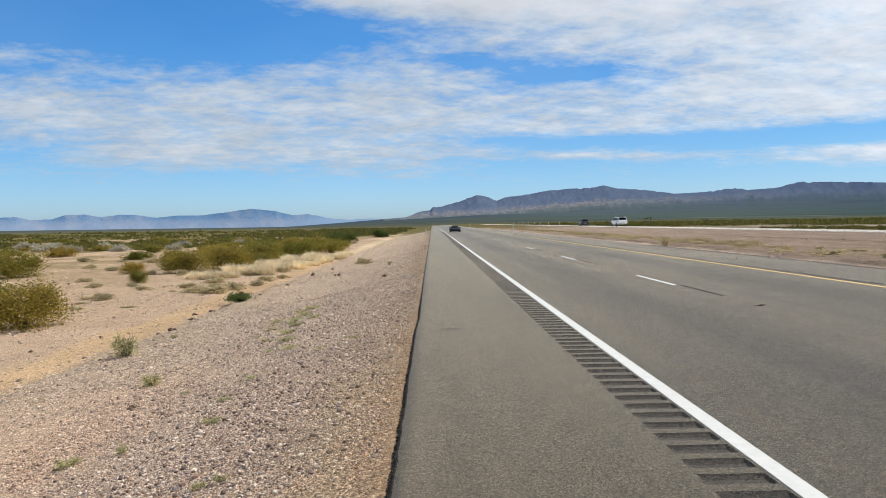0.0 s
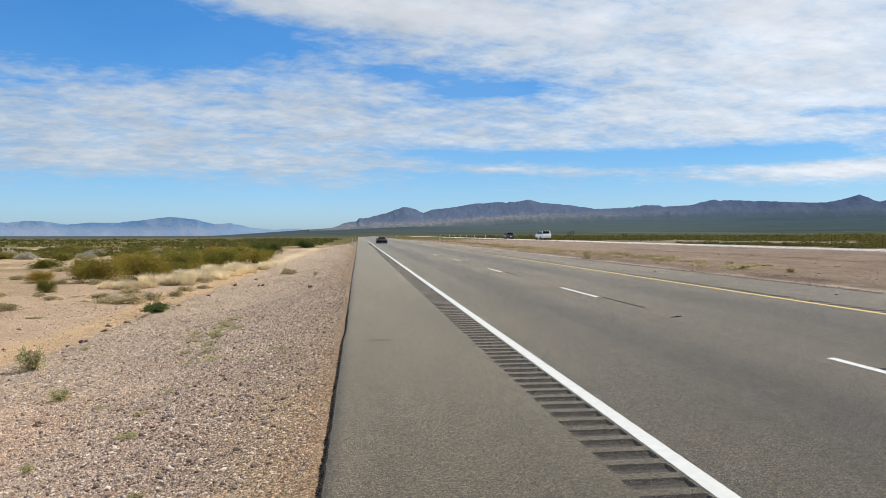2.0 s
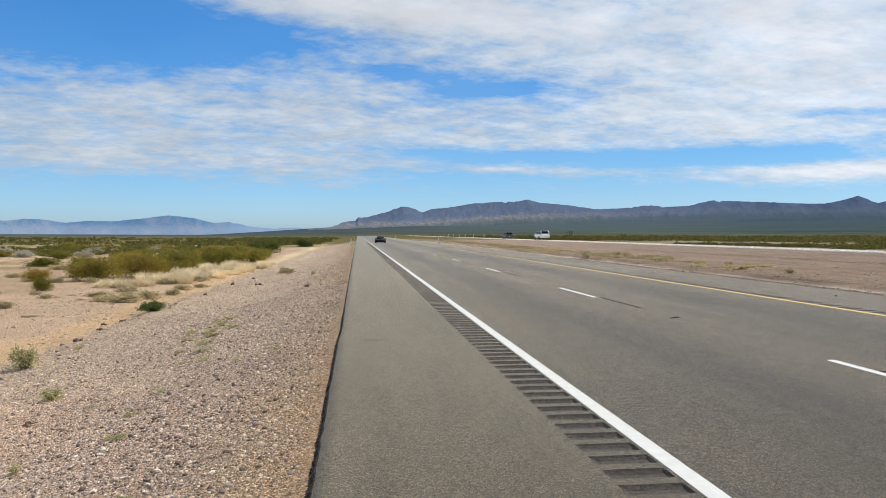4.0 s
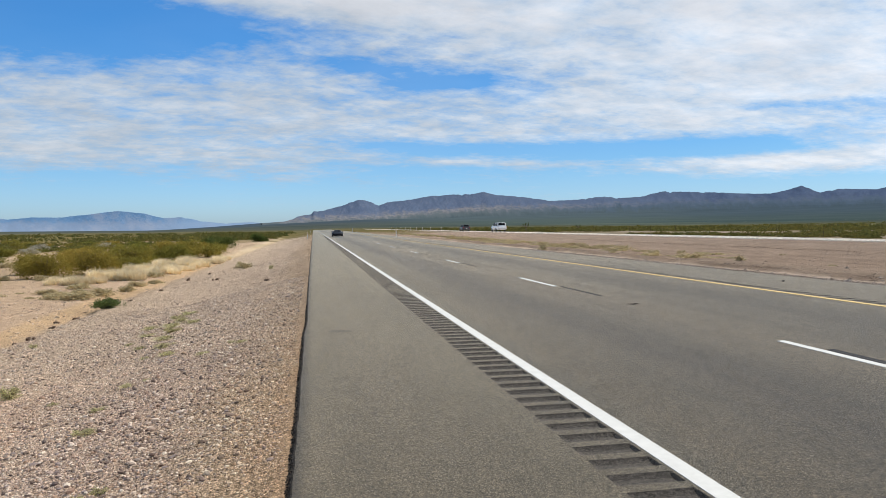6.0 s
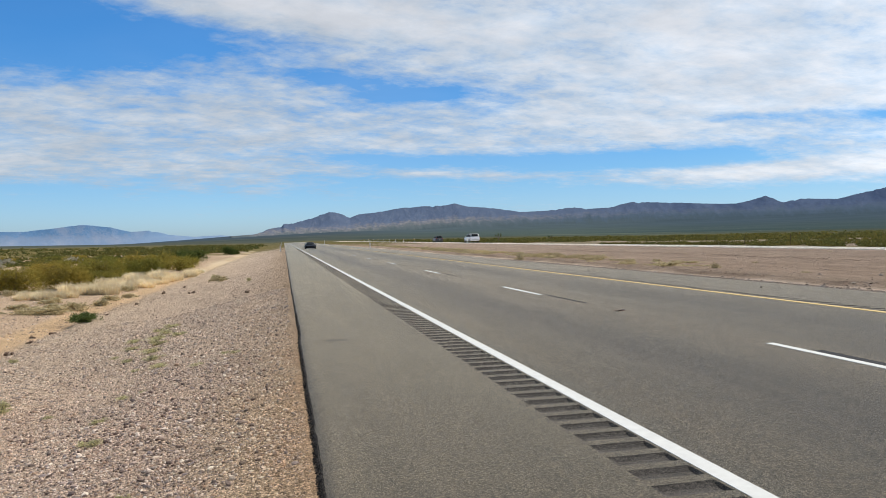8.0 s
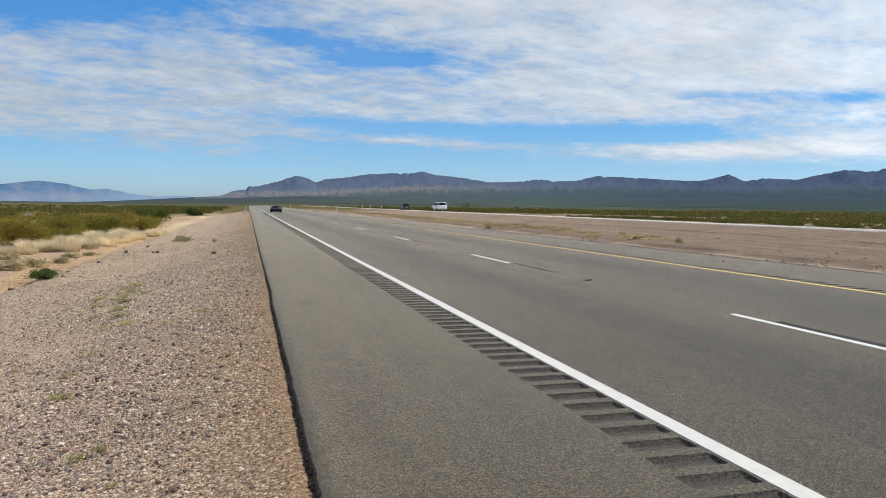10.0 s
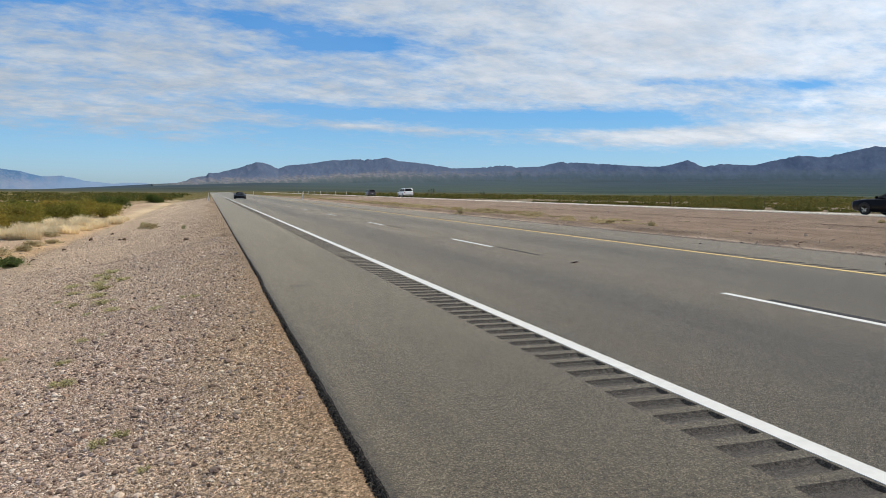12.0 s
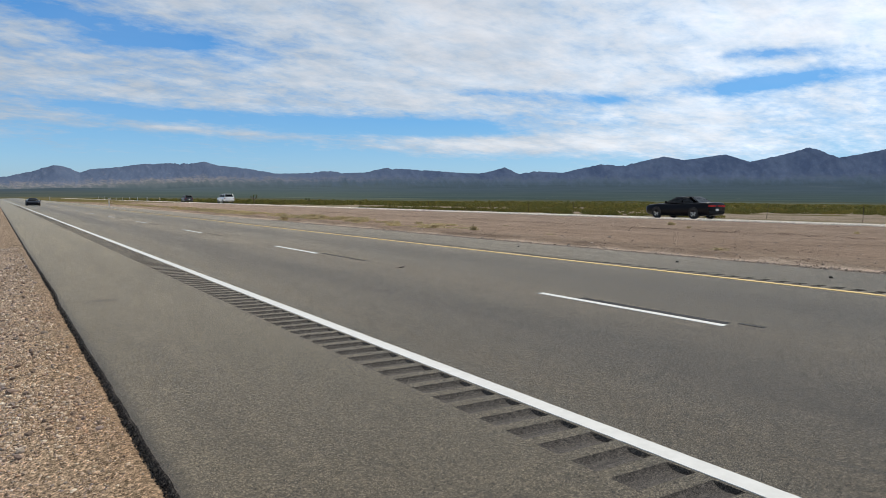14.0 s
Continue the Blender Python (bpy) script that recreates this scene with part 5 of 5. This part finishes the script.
def build_far_scrub():
    """The scrub of the wide plain, too much to count."""
    rng = np.random.default_rng(77)
    spots = []

    def sow(n, x0, x1, y0, y1, clear):
        c = np.stack([rng.uniform(x0, x1, n), rng.uniform(y0, y1, n)], 1)
        for x, y in c:
            if noise.noise(Vector((x * 0.03, y * 0.02, 1.0))) + 0.6 * noise.noise(Vector((x * 0.1, y * 0.07, 4.0))) > clear:
                spots.append((x, y))

    sow(300, 47.5, 57, -30, 200, 0.10)
    sow(330, 58, 84, -30, 200, 0.12)
    sow(1700, 82, 170, -30, 220, -0.2)
    sow(2600, 110, 460, -60, 420, -0.45)
    sow(1400, 46, 200, 180, 460, -0.45)
    sow(1700, -260, -26, 130, 420, -0.15)
    sow(500, -130, -30, 98, 150, 0.0)
    sow(800, -60, -11.5, 185, 460, -0.5)
    spots = np.array([s for s in spots if not -10 < s[0] < 0])
    for side, mat, label in ((1, SCRUB, "dark olive desert scrub beyond the opposite carriageway"), (-1, SCRUB_WEST, "olive green desert scrub covering the wide plain")):
        mine = spots[spots[:, 0] * side > 0]
        dist = np.hypot(mine[:, 0], mine[:, 1])
        mine, dist = mine[np.argsort(dist)], np.sort(dist)
        centres, size = [], []
        for x, y, d in np.column_stack([mine, dist]):
            per = 140 if d < 130 else (54 if d < 200 else 18)
            wide = rng.uniform(0.6, 1.7) * min(1.4, max(0.8, d / 140))
            tall = wide * rng.uniform(0.30, 0.60)
            th, rr = rng.uniform(0, 2 * np.pi, per), rng.uniform(0, 1, per) ** 0.5
            hz = rng.uniform(0.03, 1, per) * (1 - 0.6 * rr ** 2) * (1 + 0.25 * np.sin(3 * th + x))
            centres.append(np.stack([x + wide * rr * np.cos(th), y + wide * rr * np.sin(th), ground_at(x, y) + tall * hz], 1))
            size.append(rng.uniform(0.7, 1.5, per) * (0.06 + 0.06 * wide) * (1.25 if d < 130 else (1.9 if d < 200 else 2.7)))
        c, size = np.concatenate(centres), np.concatenate(size)
        v, f = leaf_cards(c.reshape(-1, 3), size, rng, 1.5)
        tagged(new("desert_scrub", mesh_of("desert_scrub", v, f, mat)), label, "scrub", kind="stuff")


def build_yucca(x, y, tall, seed):
    """A Joshua tree: forked trunk with bristling heads."""
    rng = np.random.default_rng(seed)
    ob = thing("joshua_tree", "spiky Joshua tree standing in low scrub", "tree", pose(x, y, ground_at(x, y) - 0.05), "Joshua trees")
    bm = bmesh.new()
    heads = []
    tube(bm, [(0, 0, 0), (0.05, 0, tall * 0.25), (0, 0.05, tall * 0.5)], [0.16, 0.13, 0.11], 7)
    for k in range(5):
        a = k * 1.26 + rng.uniform(0, 0.6)
        end = (0.32 * tall * math.cos(a), 0.32 * tall * math.sin(a), tall * rng.uniform(0.72, 0.95))
        tube(bm, [(0, 0.03, tall * 0.45), (end[0] * 0.7, end[1] * 0.7, tall * 0.6), end], [0.10, 0.085, 0.07], 6)
        heads.append(end)
    part("trunk", bm, TWIG, ob, "rough brown forked trunk")
    d = rng.normal(0, 1, (len(heads) * 90, 3))
    d /= np.linalg.norm(d, axis=1)[:, None]
    c = np.repeat(np.array(heads), 90, 0)
    s = np.cross(d, (0.3, 0.2, 1.0)) * 0.025
    v = np.stack([c - s, c + s, c + d * 0.36], 1).reshape(-1, 3)
    part_of("crown", mesh_of("crown", v, np.arange(len(v)).reshape(-1, 3), MESQUITE), ob, "bristling green leaf heads")


# ---- roadside posts ----
def build_delineator():
    ob = thing("delineator_post", "white flexible plastic delineator post beside the highway", "road post", pose(0, 0, 0), "delineator posts")
    bm = bmesh.new()
    rows = []
    for z, w in ((-0.1, 0.065), (0.0, 0.065), (0.9, 0.066), (1.1, 0.066), (1.17, 0.045), (1.19, 0.015)):
        rows.append([bm.verts.new((xx * w, yy, z)) for xx, yy in ((-1, 0.0), (-0.5, -0.012), (0, -0.017), (0.5, -0.012), (1, 0.0), (0.5, 0.005), (0, 0.001), (-0.5, 0.005))])
    for a, b in zip(rows, rows[1:]):
        for k in range(8):
            bm.faces.new((a[k], a[(k + 1) % 8], b[(k + 1) % 8], b[k]))
    bm.faces.new(rows[-1])
    part("post", bm, POST_WHITE, ob)
    bm = bmesh.new()
    box(bm, -0.036, 0.036, -0.026, -0.016, 0.88, 1.08, 0.003)
    part("reflector", bm, REFLECTOR, ob, "amber reflector strip")
    return ob


def build_posts():
    post = build_delineator()
    spots = [(-1.45, 118, -0.2), (-1.5, 240, -0.2), (11.9, 104, 0.24), (33.0, 126, 0.4)] + [(33.0, y, 0.4) for y in (181, 198, 213, 226, 240, 254, 268, 284, 300)] + [(12.0, 226, 0.24)]
    for k, (x, y, z) in enumerate(spots):
        m = pose(x, y, z, 0, 0, 4 * math.sin(k * 2.1))
        if k == 0:
            post.matrix_world = m
        else:
            copy_thing(post, m)
    fence = thing("fence_post", "thin dark steel fence post at the edge of scrub", "fence post", pose(0, 0, 0), "fence posts")
    bm = bmesh.new()
    box(bm, -0.02, 0.02, -0.004, 0.004, -0.2, 1.25)
    box(bm, -0.004, 0.004, 0.004, 0.025, -0.2, 1.25)
    part("post", bm, STEEL_DARK, fence)
    bm = bmesh.new()
    for z in (0.35, 0.65, 0.95, 1.22):
        box(bm, -0.012, 0.012, -0.016, -0.004, z, z + 0.03)
    part("studs", bm, STEEL_DARK, fence)
    ys = [17.2 + 7.6 * k for k in range(-3, 18)]
    for k, y in enumerate(ys):
        m = pose(52.0, y, ground_at(52.0, y), 0, (9 if k == 5 else 2 * math.sin(k * 1.7)), 10 * math.sin(k))
        if k == 0:
            fence.matrix_world = m
        else:
            copy_thing(fence, m)


def build_litter():
    """Small things lying on the tarmac."""
    ob = thing("road_litter", "flattened reddish scrap with a white piece on the lane", "litter", pose(5.72, 11.16, float(road_z(5.72)) + 0.004, 0, 0, 20) @ Matrix.Diagonal((0.75, 0.75, 0.6, 1)))
    bm = bmesh.new()
    rows = [[bm.verts.new((-0.17 + 0.085 * i, -0.06 + 0.06 * j + 0.02 * math.sin(i * 2.0), 0.012 + 0.018 * math.sin(i * 1.7 + j))) for j in range(3)] for i in range(5)]
    for a, b in zip(rows, rows[1:]):
        for j in range(2):
            bm.faces.new((a[j], b[j], b[j + 1], a[j + 1]))
    bmesh.ops.solidify(bm, geom=bm.faces[:], thickness=0.008)
    part("scrap", bm, plain("red_brown_scrap", (0.11, 0.045, 0.035), 0.8, 0, 0.4, 40), ob)
    bm = bmesh.new()
    box(bm, 0.06, 0.14, -0.04, 0.02, 0.02, 0.038, 0.006)
    part("white_piece", bm, plain("grimy_white", (0.42, 0.36, 0.32), 0.7), ob, "white plastic piece")
    for x, y in ((11.08, 13.9), (11.05, 8.4), (11.1, 24.4), (10.9, 5.0)):
        bm = bmesh.new()
        bmesh.ops.create_icosphere(bm, subdivisions=2, radius=1.0)
        for v in bm.verts:
            v.co *= 1 + 0.3 * noise.noise(v.co * 1.5 + Vector((y, 0, 0)))
            v.co = Vector((v.co.x * 0.036, v.co.y * 0.034, max(v.co.z, -0.5) * 0.024))
        me = bpy.data.meshes.new("tar_lump")
        bm.to_mesh(me)
        bm.free()
        me.materials.append(TAR)
        lump = new("tar_lump", me)
        lump.location = (x, y, float(road_z(x)) + 0.011)
        tagged(lump, "small black tar lump on the inner shoulder", "litter", "tar lumps")


build_plants()
build_far_scrub()
build_gravel()
for k, (x, y, w, h) in enumerate([(-4.9, 8.7, 0.17, 0.10), (-10.0, 18.6, 0.18, 0.08), (-8.5, 23.9, 0.44, 0.17), (-8.1, 18.9, 0.25, 0.17), (-9.1, 23.8, 0.22, 0.12), (-7.4, 39.4, 0.27, 0.27),
                                  (-5.6, 36.7, 0.38, 0.22), (-2.3, 26.2, 0.18, 0.18), (-8.3, 18.5, 0.14, 0.1), (-8.4, 21.6, 0.24, 0.15), (-7.9, 28.6, 0.2, 0.12), (-7.6, 33.0, 0.22, 0.14), (-7.0, 44, 0.3, 0.2), (-8.8, 25.0, 0.16, 0.1)]):
    build_clod(x, y, w, h, k + 1.0)
build_yucca(55.5, 178, 2.4, 1)
build_yucca(75, 190, 1.9, 2)
build_posts()
build_litter()


# ---- vehicles ----
CAR_BLACK = plain("black_car_paint", (0.004, 0.004, 0.006), 0.3, 0.0, 0.05, 5, 0.0, 0.12)
CAR_GREY = plain("dark_grey_car_paint", (0.035, 0.037, 0.042), 0.35, 0.2, 0.05, 5, 0.3)
CAR_WHITE = plain("white_car_paint", (0.74, 0.75, 0.76), 0.3, 0.0, 0.03, 5, 1.0)
RUBBER = plain("tyre_rubber", (0.018, 0.018, 0.018), 0.85)
ALLOY = plain("wheel_alloy", (0.42, 0.42, 0.43), 0.3, 0.9)
TINTED = plain("tinted_glass", (0.012, 0.014, 0.016), 0.06, 0.0, 0.05, 5)
RED_LENS = plain("red_lens", (0.34, 0.02, 0.02), 0.15)
CLEAR_LENS = plain("clear_lens", (0.72, 0.74, 0.76), 0.12)
TRIM_BLACK = plain("black_trim", (0.012, 0.012, 0.012), 0.6)
PLATE = plain("plate_white", (0.6, 0.6, 0.58), 0.5)


def loft(sections):
    """A closed hull through half-outlines [(x, z), ...] at stations y, mirrored across x = 0."""
    bm = bmesh.new()
    rings = []
    for y, half in sections:
        full = [(x, z) for x, z in half] + [(-x, z) for x, z in reversed(half) if x > 1e-6]
        rings.append([bm.verts.new((x, y, z)) for x, z in full])
    n = len(rings[0])
    for a, b in zip(rings, rings[1:]):
        for k in range(n):
            bm.faces.new((a[k], a[(k + 1) % n], b[(k + 1) % n], b[k]))
    bm.faces.new(rings[0])
    bm.faces.new(rings[-1])
    bmesh.ops.recalc_face_normals(bm, faces=bm.faces)
    bmesh.ops.bevel(bm, geom=[e for e in bm.edges if e.calc_face_angle(0) > 0.5], offset=0.02, segments=2, affect="EDGES")
    for f in bm.faces:
        f.smooth = True
    return bm


def sheet_part(name, corners, mat, parent, label="", thick=0.008):
    """A thin pane through corner points, pushed out a little."""
    bm = bmesh.new()
    vs = [bm.verts.new(c) for c in corners]
    bm.faces.new(vs)
    bmesh.ops.solidify(bm, geom=bm.faces[:], thickness=thick)
    return part(name, bm, mat, parent, label)


def build_wheel(parent, x, y, r, wide):
    wheel = new("wheel")
    wheel.parent = parent
    wheel.location = (x, y, r)
    side = 1 if x > 0 else -1
    bm = bmesh.new()
    prof = [(0.62 * r, -wide / 2), (0.93 * r, -wide / 2), (r, -wide / 2 + 0.03), (r, wide / 2 - 0.03), (0.93 * r, wide / 2), (0.62 * r, wide / 2)]
    n = 28
    rings = [[bm.verts.new((w, q * math.cos(2 * math.pi * k / n), q * math.sin(2 * math.pi * k / n))) for q, w in prof] for k in range(n)]
    for k in range(n):
        a, b = rings[k], rings[(k + 1) % n]
        for j in range(len(prof)):
            bm.faces.new((a[j], a[(j + 1) % 6], b[(j + 1) % 6], b[j]))
    part("tyre", bm, RUBBER, wheel)
    bm = bmesh.new()
    o = side * (wide / 2 - 0.03)
    for k in range(5):
        a = 2 * math.pi * k / 5
        c, s = math.cos(a), math.sin(a)
        pts = [(-0.05, 0.04), (0.05, 0.04), (0.035, 0.63 * r), (-0.035, 0.63 * r)]
        quad = [(u * c - v * s, u * s + v * c) for u, v in pts]
        v0 = [bm.verts.new((o, p, q)) for p, q in quad]
        v1 = [bm.verts.new((o - side * 0.03, p, q)) for p, q in quad]
        bm.faces.new(v0)
        bm.faces.new(v1[::-1])
        for j in range(4):
            bm.faces.new((v0[j], v0[(j + 1) % 4], v1[(j + 1) % 4], v1[j]))
    rim = [[bm.verts.new((o + side * d, q * math.cos(2 * math.pi * k / n), q * math.sin(2 * math.pi * k / n))) for q, d in ((0.66 * r, 0.0), (0.60 * r, 0.01), (0.60 * r, -0.06))] for k in range(n)]
    for k in range(n):
        a, b = rim[k], rim[(k + 1) % n]
        for j in range(2):
            bm.faces.new((a[j], b[j], b[j + 1], a[j + 1]))
    part("rim", bm, ALLOY, wheel)


def body_half(w, zl, zb, zt):
    """Half outline of a car body: sill, flank, shoulder, deck."""
    return [(0.0, zl), (w * 0.82, zl), (w * 0.95, zl + 0.08), (w, zl + (zb - zl) * 0.45), (w * 0.985, zb - 0.06), (w * 0.93, zb), (w * 0.7, zt), (0.0, zt + 0.02)]


def build_car(name, label, m, spec):
    """A car with its nose towards +y, standing on z = 0."""
    ob = thing(name, label, "car", m)
    L, W, paint = spec["length"], spec["width"] / 2, spec["paint"]
    body = part("body", loft([(y * L, body_half(W * w, zl, zb, zt)) for y, w, zl, zb, zt in spec["body"]]), paint, ob)
    g = spec["cabin"]
    y0, y1, y2, y3 = (q * L for q in g["y"])
    zb, zr, wb, wr = g["base"], g["roof"], W * g["wide"], W * g["top"]
    bm = loft([(y0, [(0, zb), (wb * 0.94, zb), (wb * 0.94, zb + 0.02), (0, zb + 0.03)]), (y1, [(0, zb), (wb, zb), (wr, zr - 0.04), (wr * 0.88, zr), (0, zr + 0.02)][:4]),
               (y2, [(0, zb), (wb, zb), (wr, zr - 0.04), (0, zr + 0.01)]), (y3, [(0, zb), (wb * 0.94, zb), (wb * 0.94, zb + 0.02), (0, zb + 0.03)])])
    cabin = part("cabin", bm, paint, ob)
    e = 0.012

    def lerp(a, b, f):
        return a + (b - a) * f

    # rear window, windscreen, side windows
    for nm, ya, yb in (("rear_window", y0, y1), ("windscreen", y3, y2)):
        d = -e if nm == "rear_window" else e
        a, b = 0.14, 0.90
        sheet_part(nm, [(-wb * 0.84, lerp(ya, yb, a) + d, lerp(zb, zr, a) + e + 0.02), (wb * 0.84, lerp(ya, yb, a) + d, lerp(zb, zr, a) + e + 0.02),
                        (wr * 0.84, lerp(ya, yb, b) + d, lerp(zb, zr, b) + e), (-wr * 0.84, lerp(ya, yb, b) + d, lerp(zb, zr, b) + e)], TINTED, cabin, "dark tinted glass")
    for s in (-1, 1):
        hi = zr - 0.10
        f = (hi - zb) / (zr - 0.04 - zb)
        xo, xt = s * (wb + e), s * (lerp(wb, wr, f) + e)
        mid = (y1 + y2) / 2 - 0.05
        for ya, yb, yc, yd in ((y0 + 0.28 * (y1 - y0) + 0.12, mid - 0.04, mid - 0.04, y1 + 0.08), (mid + 0.04, y3 - 0.30 * (y3 - y2), y2 - 0.06, mid + 0.04)):
            sheet_part("side_window", [(xo * 0.985, ya, zb + 0.06), (xo * 0.985, yb, zb + 0.06), (xt, yc, hi), (xt, yd, hi)], TINTED, cabin, "dark tinted glass")
        bm = bmesh.new()
        box(bm, s * (W + 0.02) - 0.09, s * (W + 0.02) + 0.09, y3 - 0.34 * (y3 - y2) - 0.05, y3 - 0.34 * (y3 - y2) + 0.05, zb + 0.03, zb + 0.17, 0.03)
        part("mirror", bm, paint, ob)
    for y in spec["axles"]:
        for s in (-1, 1):
            build_wheel(ob, s * (W - 0.115), y * L, spec["wheel"], 0.24)
            bm = bmesh.new()
            rings = []
            for far, deep in ((1.03, -0.30), (1.03, 0.012), (1.10, 0.012), (1.12, -0.02)):
                arc = [math.pi * k / 16 for k in range(17)]
                rings.append([bm.verts.new((s * (W + deep), y * L + math.cos(a) * spec["wheel"] * far, spec["wheel"] + math.sin(a) * spec["wheel"] * far)) for a in arc])
            for one, two in zip(rings, rings[1:]):
                for k in range(16):
                    bm.faces.new((one[k], one[k + 1], two[k + 1], two[k]))
            part("wheel_arch", bm, TRIM_BLACK, ob)
    tail, nose = spec["body"][0], spec["body"][-1]
    yt, yn = tail[0] * L - 0.012, nose[0] * L + 0.012
    zt = spec["lights"]
    for s in (-1, 1):
        bm = bmesh.new()
        w0, w1 = spec["tail"]
        box(bm, min(s * W * w0, s * W * w1), max(s * W * w0, s * W * w1), yt - 0.01, yt + 0.06, zt - 0.06, zt + 0.06, 0.012)
        part("tail_light", bm, RED_LENS, ob, "red tail light")
        bm = bmesh.new()
        hx = s * W * spec["head"][0]
        hy, hz = spec["head"][1] * L, spec["head"][2]
        vs = [bm.verts.new(p) for p in ((hx - 0.10, hy + 0.14, hz - 0.05), (hx + 0.10, hy + 0.10, hz - 0.04), (hx + 0.09 * s + 0.03, hy - 0.24, hz + 0.10), (hx + 0.09 * s - 0.07, hy - 0.24, hz + 0.10))]
        bm.faces.new(vs)
        bmesh.ops.solidify(bm, geom=bm.faces[:], thickness=0.05)
        part("headlight", bm, CLEAR_LENS, ob, "clear headlight lens")
    bm = bmesh.new()
    box(bm, -W * 0.82, W * 0.82, yt - 0.03, yt + 0.10, tail[2] + 0.02, tail[2] + 0.17, 0.03)
    part("rear_bumper", bm, spec["bumper"], ob)
    bm = bmesh.new()
    box(bm, -W * 0.72, W * 0.72, yn - 0.10, yn + 0.03, nose[2] + 0.02, nose[2] + 0.12, 0.02)
    part("front_bumper", bm, TRIM_BLACK, ob, "black front air intake")
    bm = bmesh.new()
    box(bm, -0.16, 0.16, yt - 0.045, yt - 0.03, tail[2] + 0.20, tail[2] + 0.34, 0.004)
    part("plate", bm, PLATE, ob)
    return ob


SPORTS = dict(length=4.5, width=1.94, paint=CAR_BLACK, wheel=0.34, axles=(-0.30, 0.295), lights=0.72, tail=(0.5, 0.8), head=(0.76, 0.375, 0.62), bumper=TRIM_BLACK,
              body=[(-0.50, 0.84, 0.24, 0.80, 0.82), (-0.46, 0.95, 0.18, 0.90, 0.93), (-0.30, 1.0, 0.13, 0.92, 0.95), (-0.12, 0.99, 0.12, 0.82, 0.88), (0.10, 0.96, 0.12, 0.74, 0.82), (0.28, 1.0, 0.12, 0.78, 0.74), (0.40, 0.96, 0.13, 0.62, 0.62), (0.47, 0.84, 0.16, 0.48, 0.50), (0.50, 0.62, 0.20, 0.38, 0.40)],
              cabin=dict(y=(-0.30, -0.10, 0.03, 0.24), base=0.78, roof=1.20, wide=0.80, top=0.58))
MUSCLE = dict(length=5.0, width=1.92, paint=CAR_BLACK, wheel=0.36, axles=(-0.29, 0.30), lights=0.86, tail=(0.08, 0.88), head=(0.70, 0.44, 0.68), bumper=CAR_BLACK,
              body=[(-0.50, 0.88, 0.34, 0.98, 1.00), (-0.47, 0.97, 0.26, 1.04, 1.08), (-0.30, 1.0, 0.20, 1.02, 1.07), (0.0, 0.98, 0.18, 0.95, 1.0), (0.30, 1.0, 0.19, 0.94, 0.98), (0.46, 0.96, 0.24, 0.86, 0.90), (0.50, 0.88, 0.32, 0.78, 0.80)],
              cabin=dict(y=(-0.36, -0.19, 0.02, 0.20), base=0.97, roof=1.45, wide=0.88, top=0.62))
ESTATE = dict(length=4.7, width=1.86, paint=CAR_GREY, wheel=0.36, axles=(-0.29, 0.29), lights=0.98, tail=(0.66, 0.94), head=(0.72, 0.44, 0.76), bumper=CAR_GREY,
              body=[(-0.50, 0.90, 0.40, 1.02, 1.04), (-0.46, 0.99, 0.30, 1.08, 1.10), (0.0, 1.0, 0.24, 1.04, 1.06), (0.28, 1.0, 0.24, 1.0, 1.04), (0.45, 0.94, 0.28, 0.90, 0.92), (0.50, 0.84, 0.36, 0.76, 0.78)],
              cabin=dict(y=(-0.48, -0.40, 0.08, 0.24), base=1.03, roof=1.66, wide=0.92, top=0.76))
PICKUP = dict(length=5.6, width=2.0, paint=CAR_WHITE, wheel=0.40, axles=(-0.30, 0.31), lights=1.02, tail=(0.80, 0.97), head=(0.74, 0.45, 0.92), bumper=ALLOY,
              body=[(-0.50, 0.96, 0.55, 1.22, 1.24), (-0.48, 1.0, 0.48, 1.26, 1.28), (0.0, 1.0, 0.42, 1.22, 1.24), (0.30, 1.0, 0.42, 1.16, 1.20), (0.46, 0.96, 0.46, 1.10, 1.12), (0.50, 0.90, 0.55, 0.95, 0.97)],
              cabin=dict(y=(-0.49, -0.43, 0.08, 0.22), base=1.20, roof=1.90, wide=0.95, top=0.80))
build_car("sports_car", "low black sports car with pale headlights on the highway", pose(3.85, 128, 0.055, 0, 0, 180), SPORTS)
build_car("muscle_car", "black two-door coupe with red tail lights on the opposite road", pose(37.2, 28.9, 0.51), MUSCLE)
build_car("estate_car", "dark grey car driving on the opposite carriageway", pose(37.4, 172, 0.505), ESTATE)
build_car("pickup_truck", "white pickup truck with canopy on the opposite carriageway", pose(37.4, 139, 0.505), PICKUP)
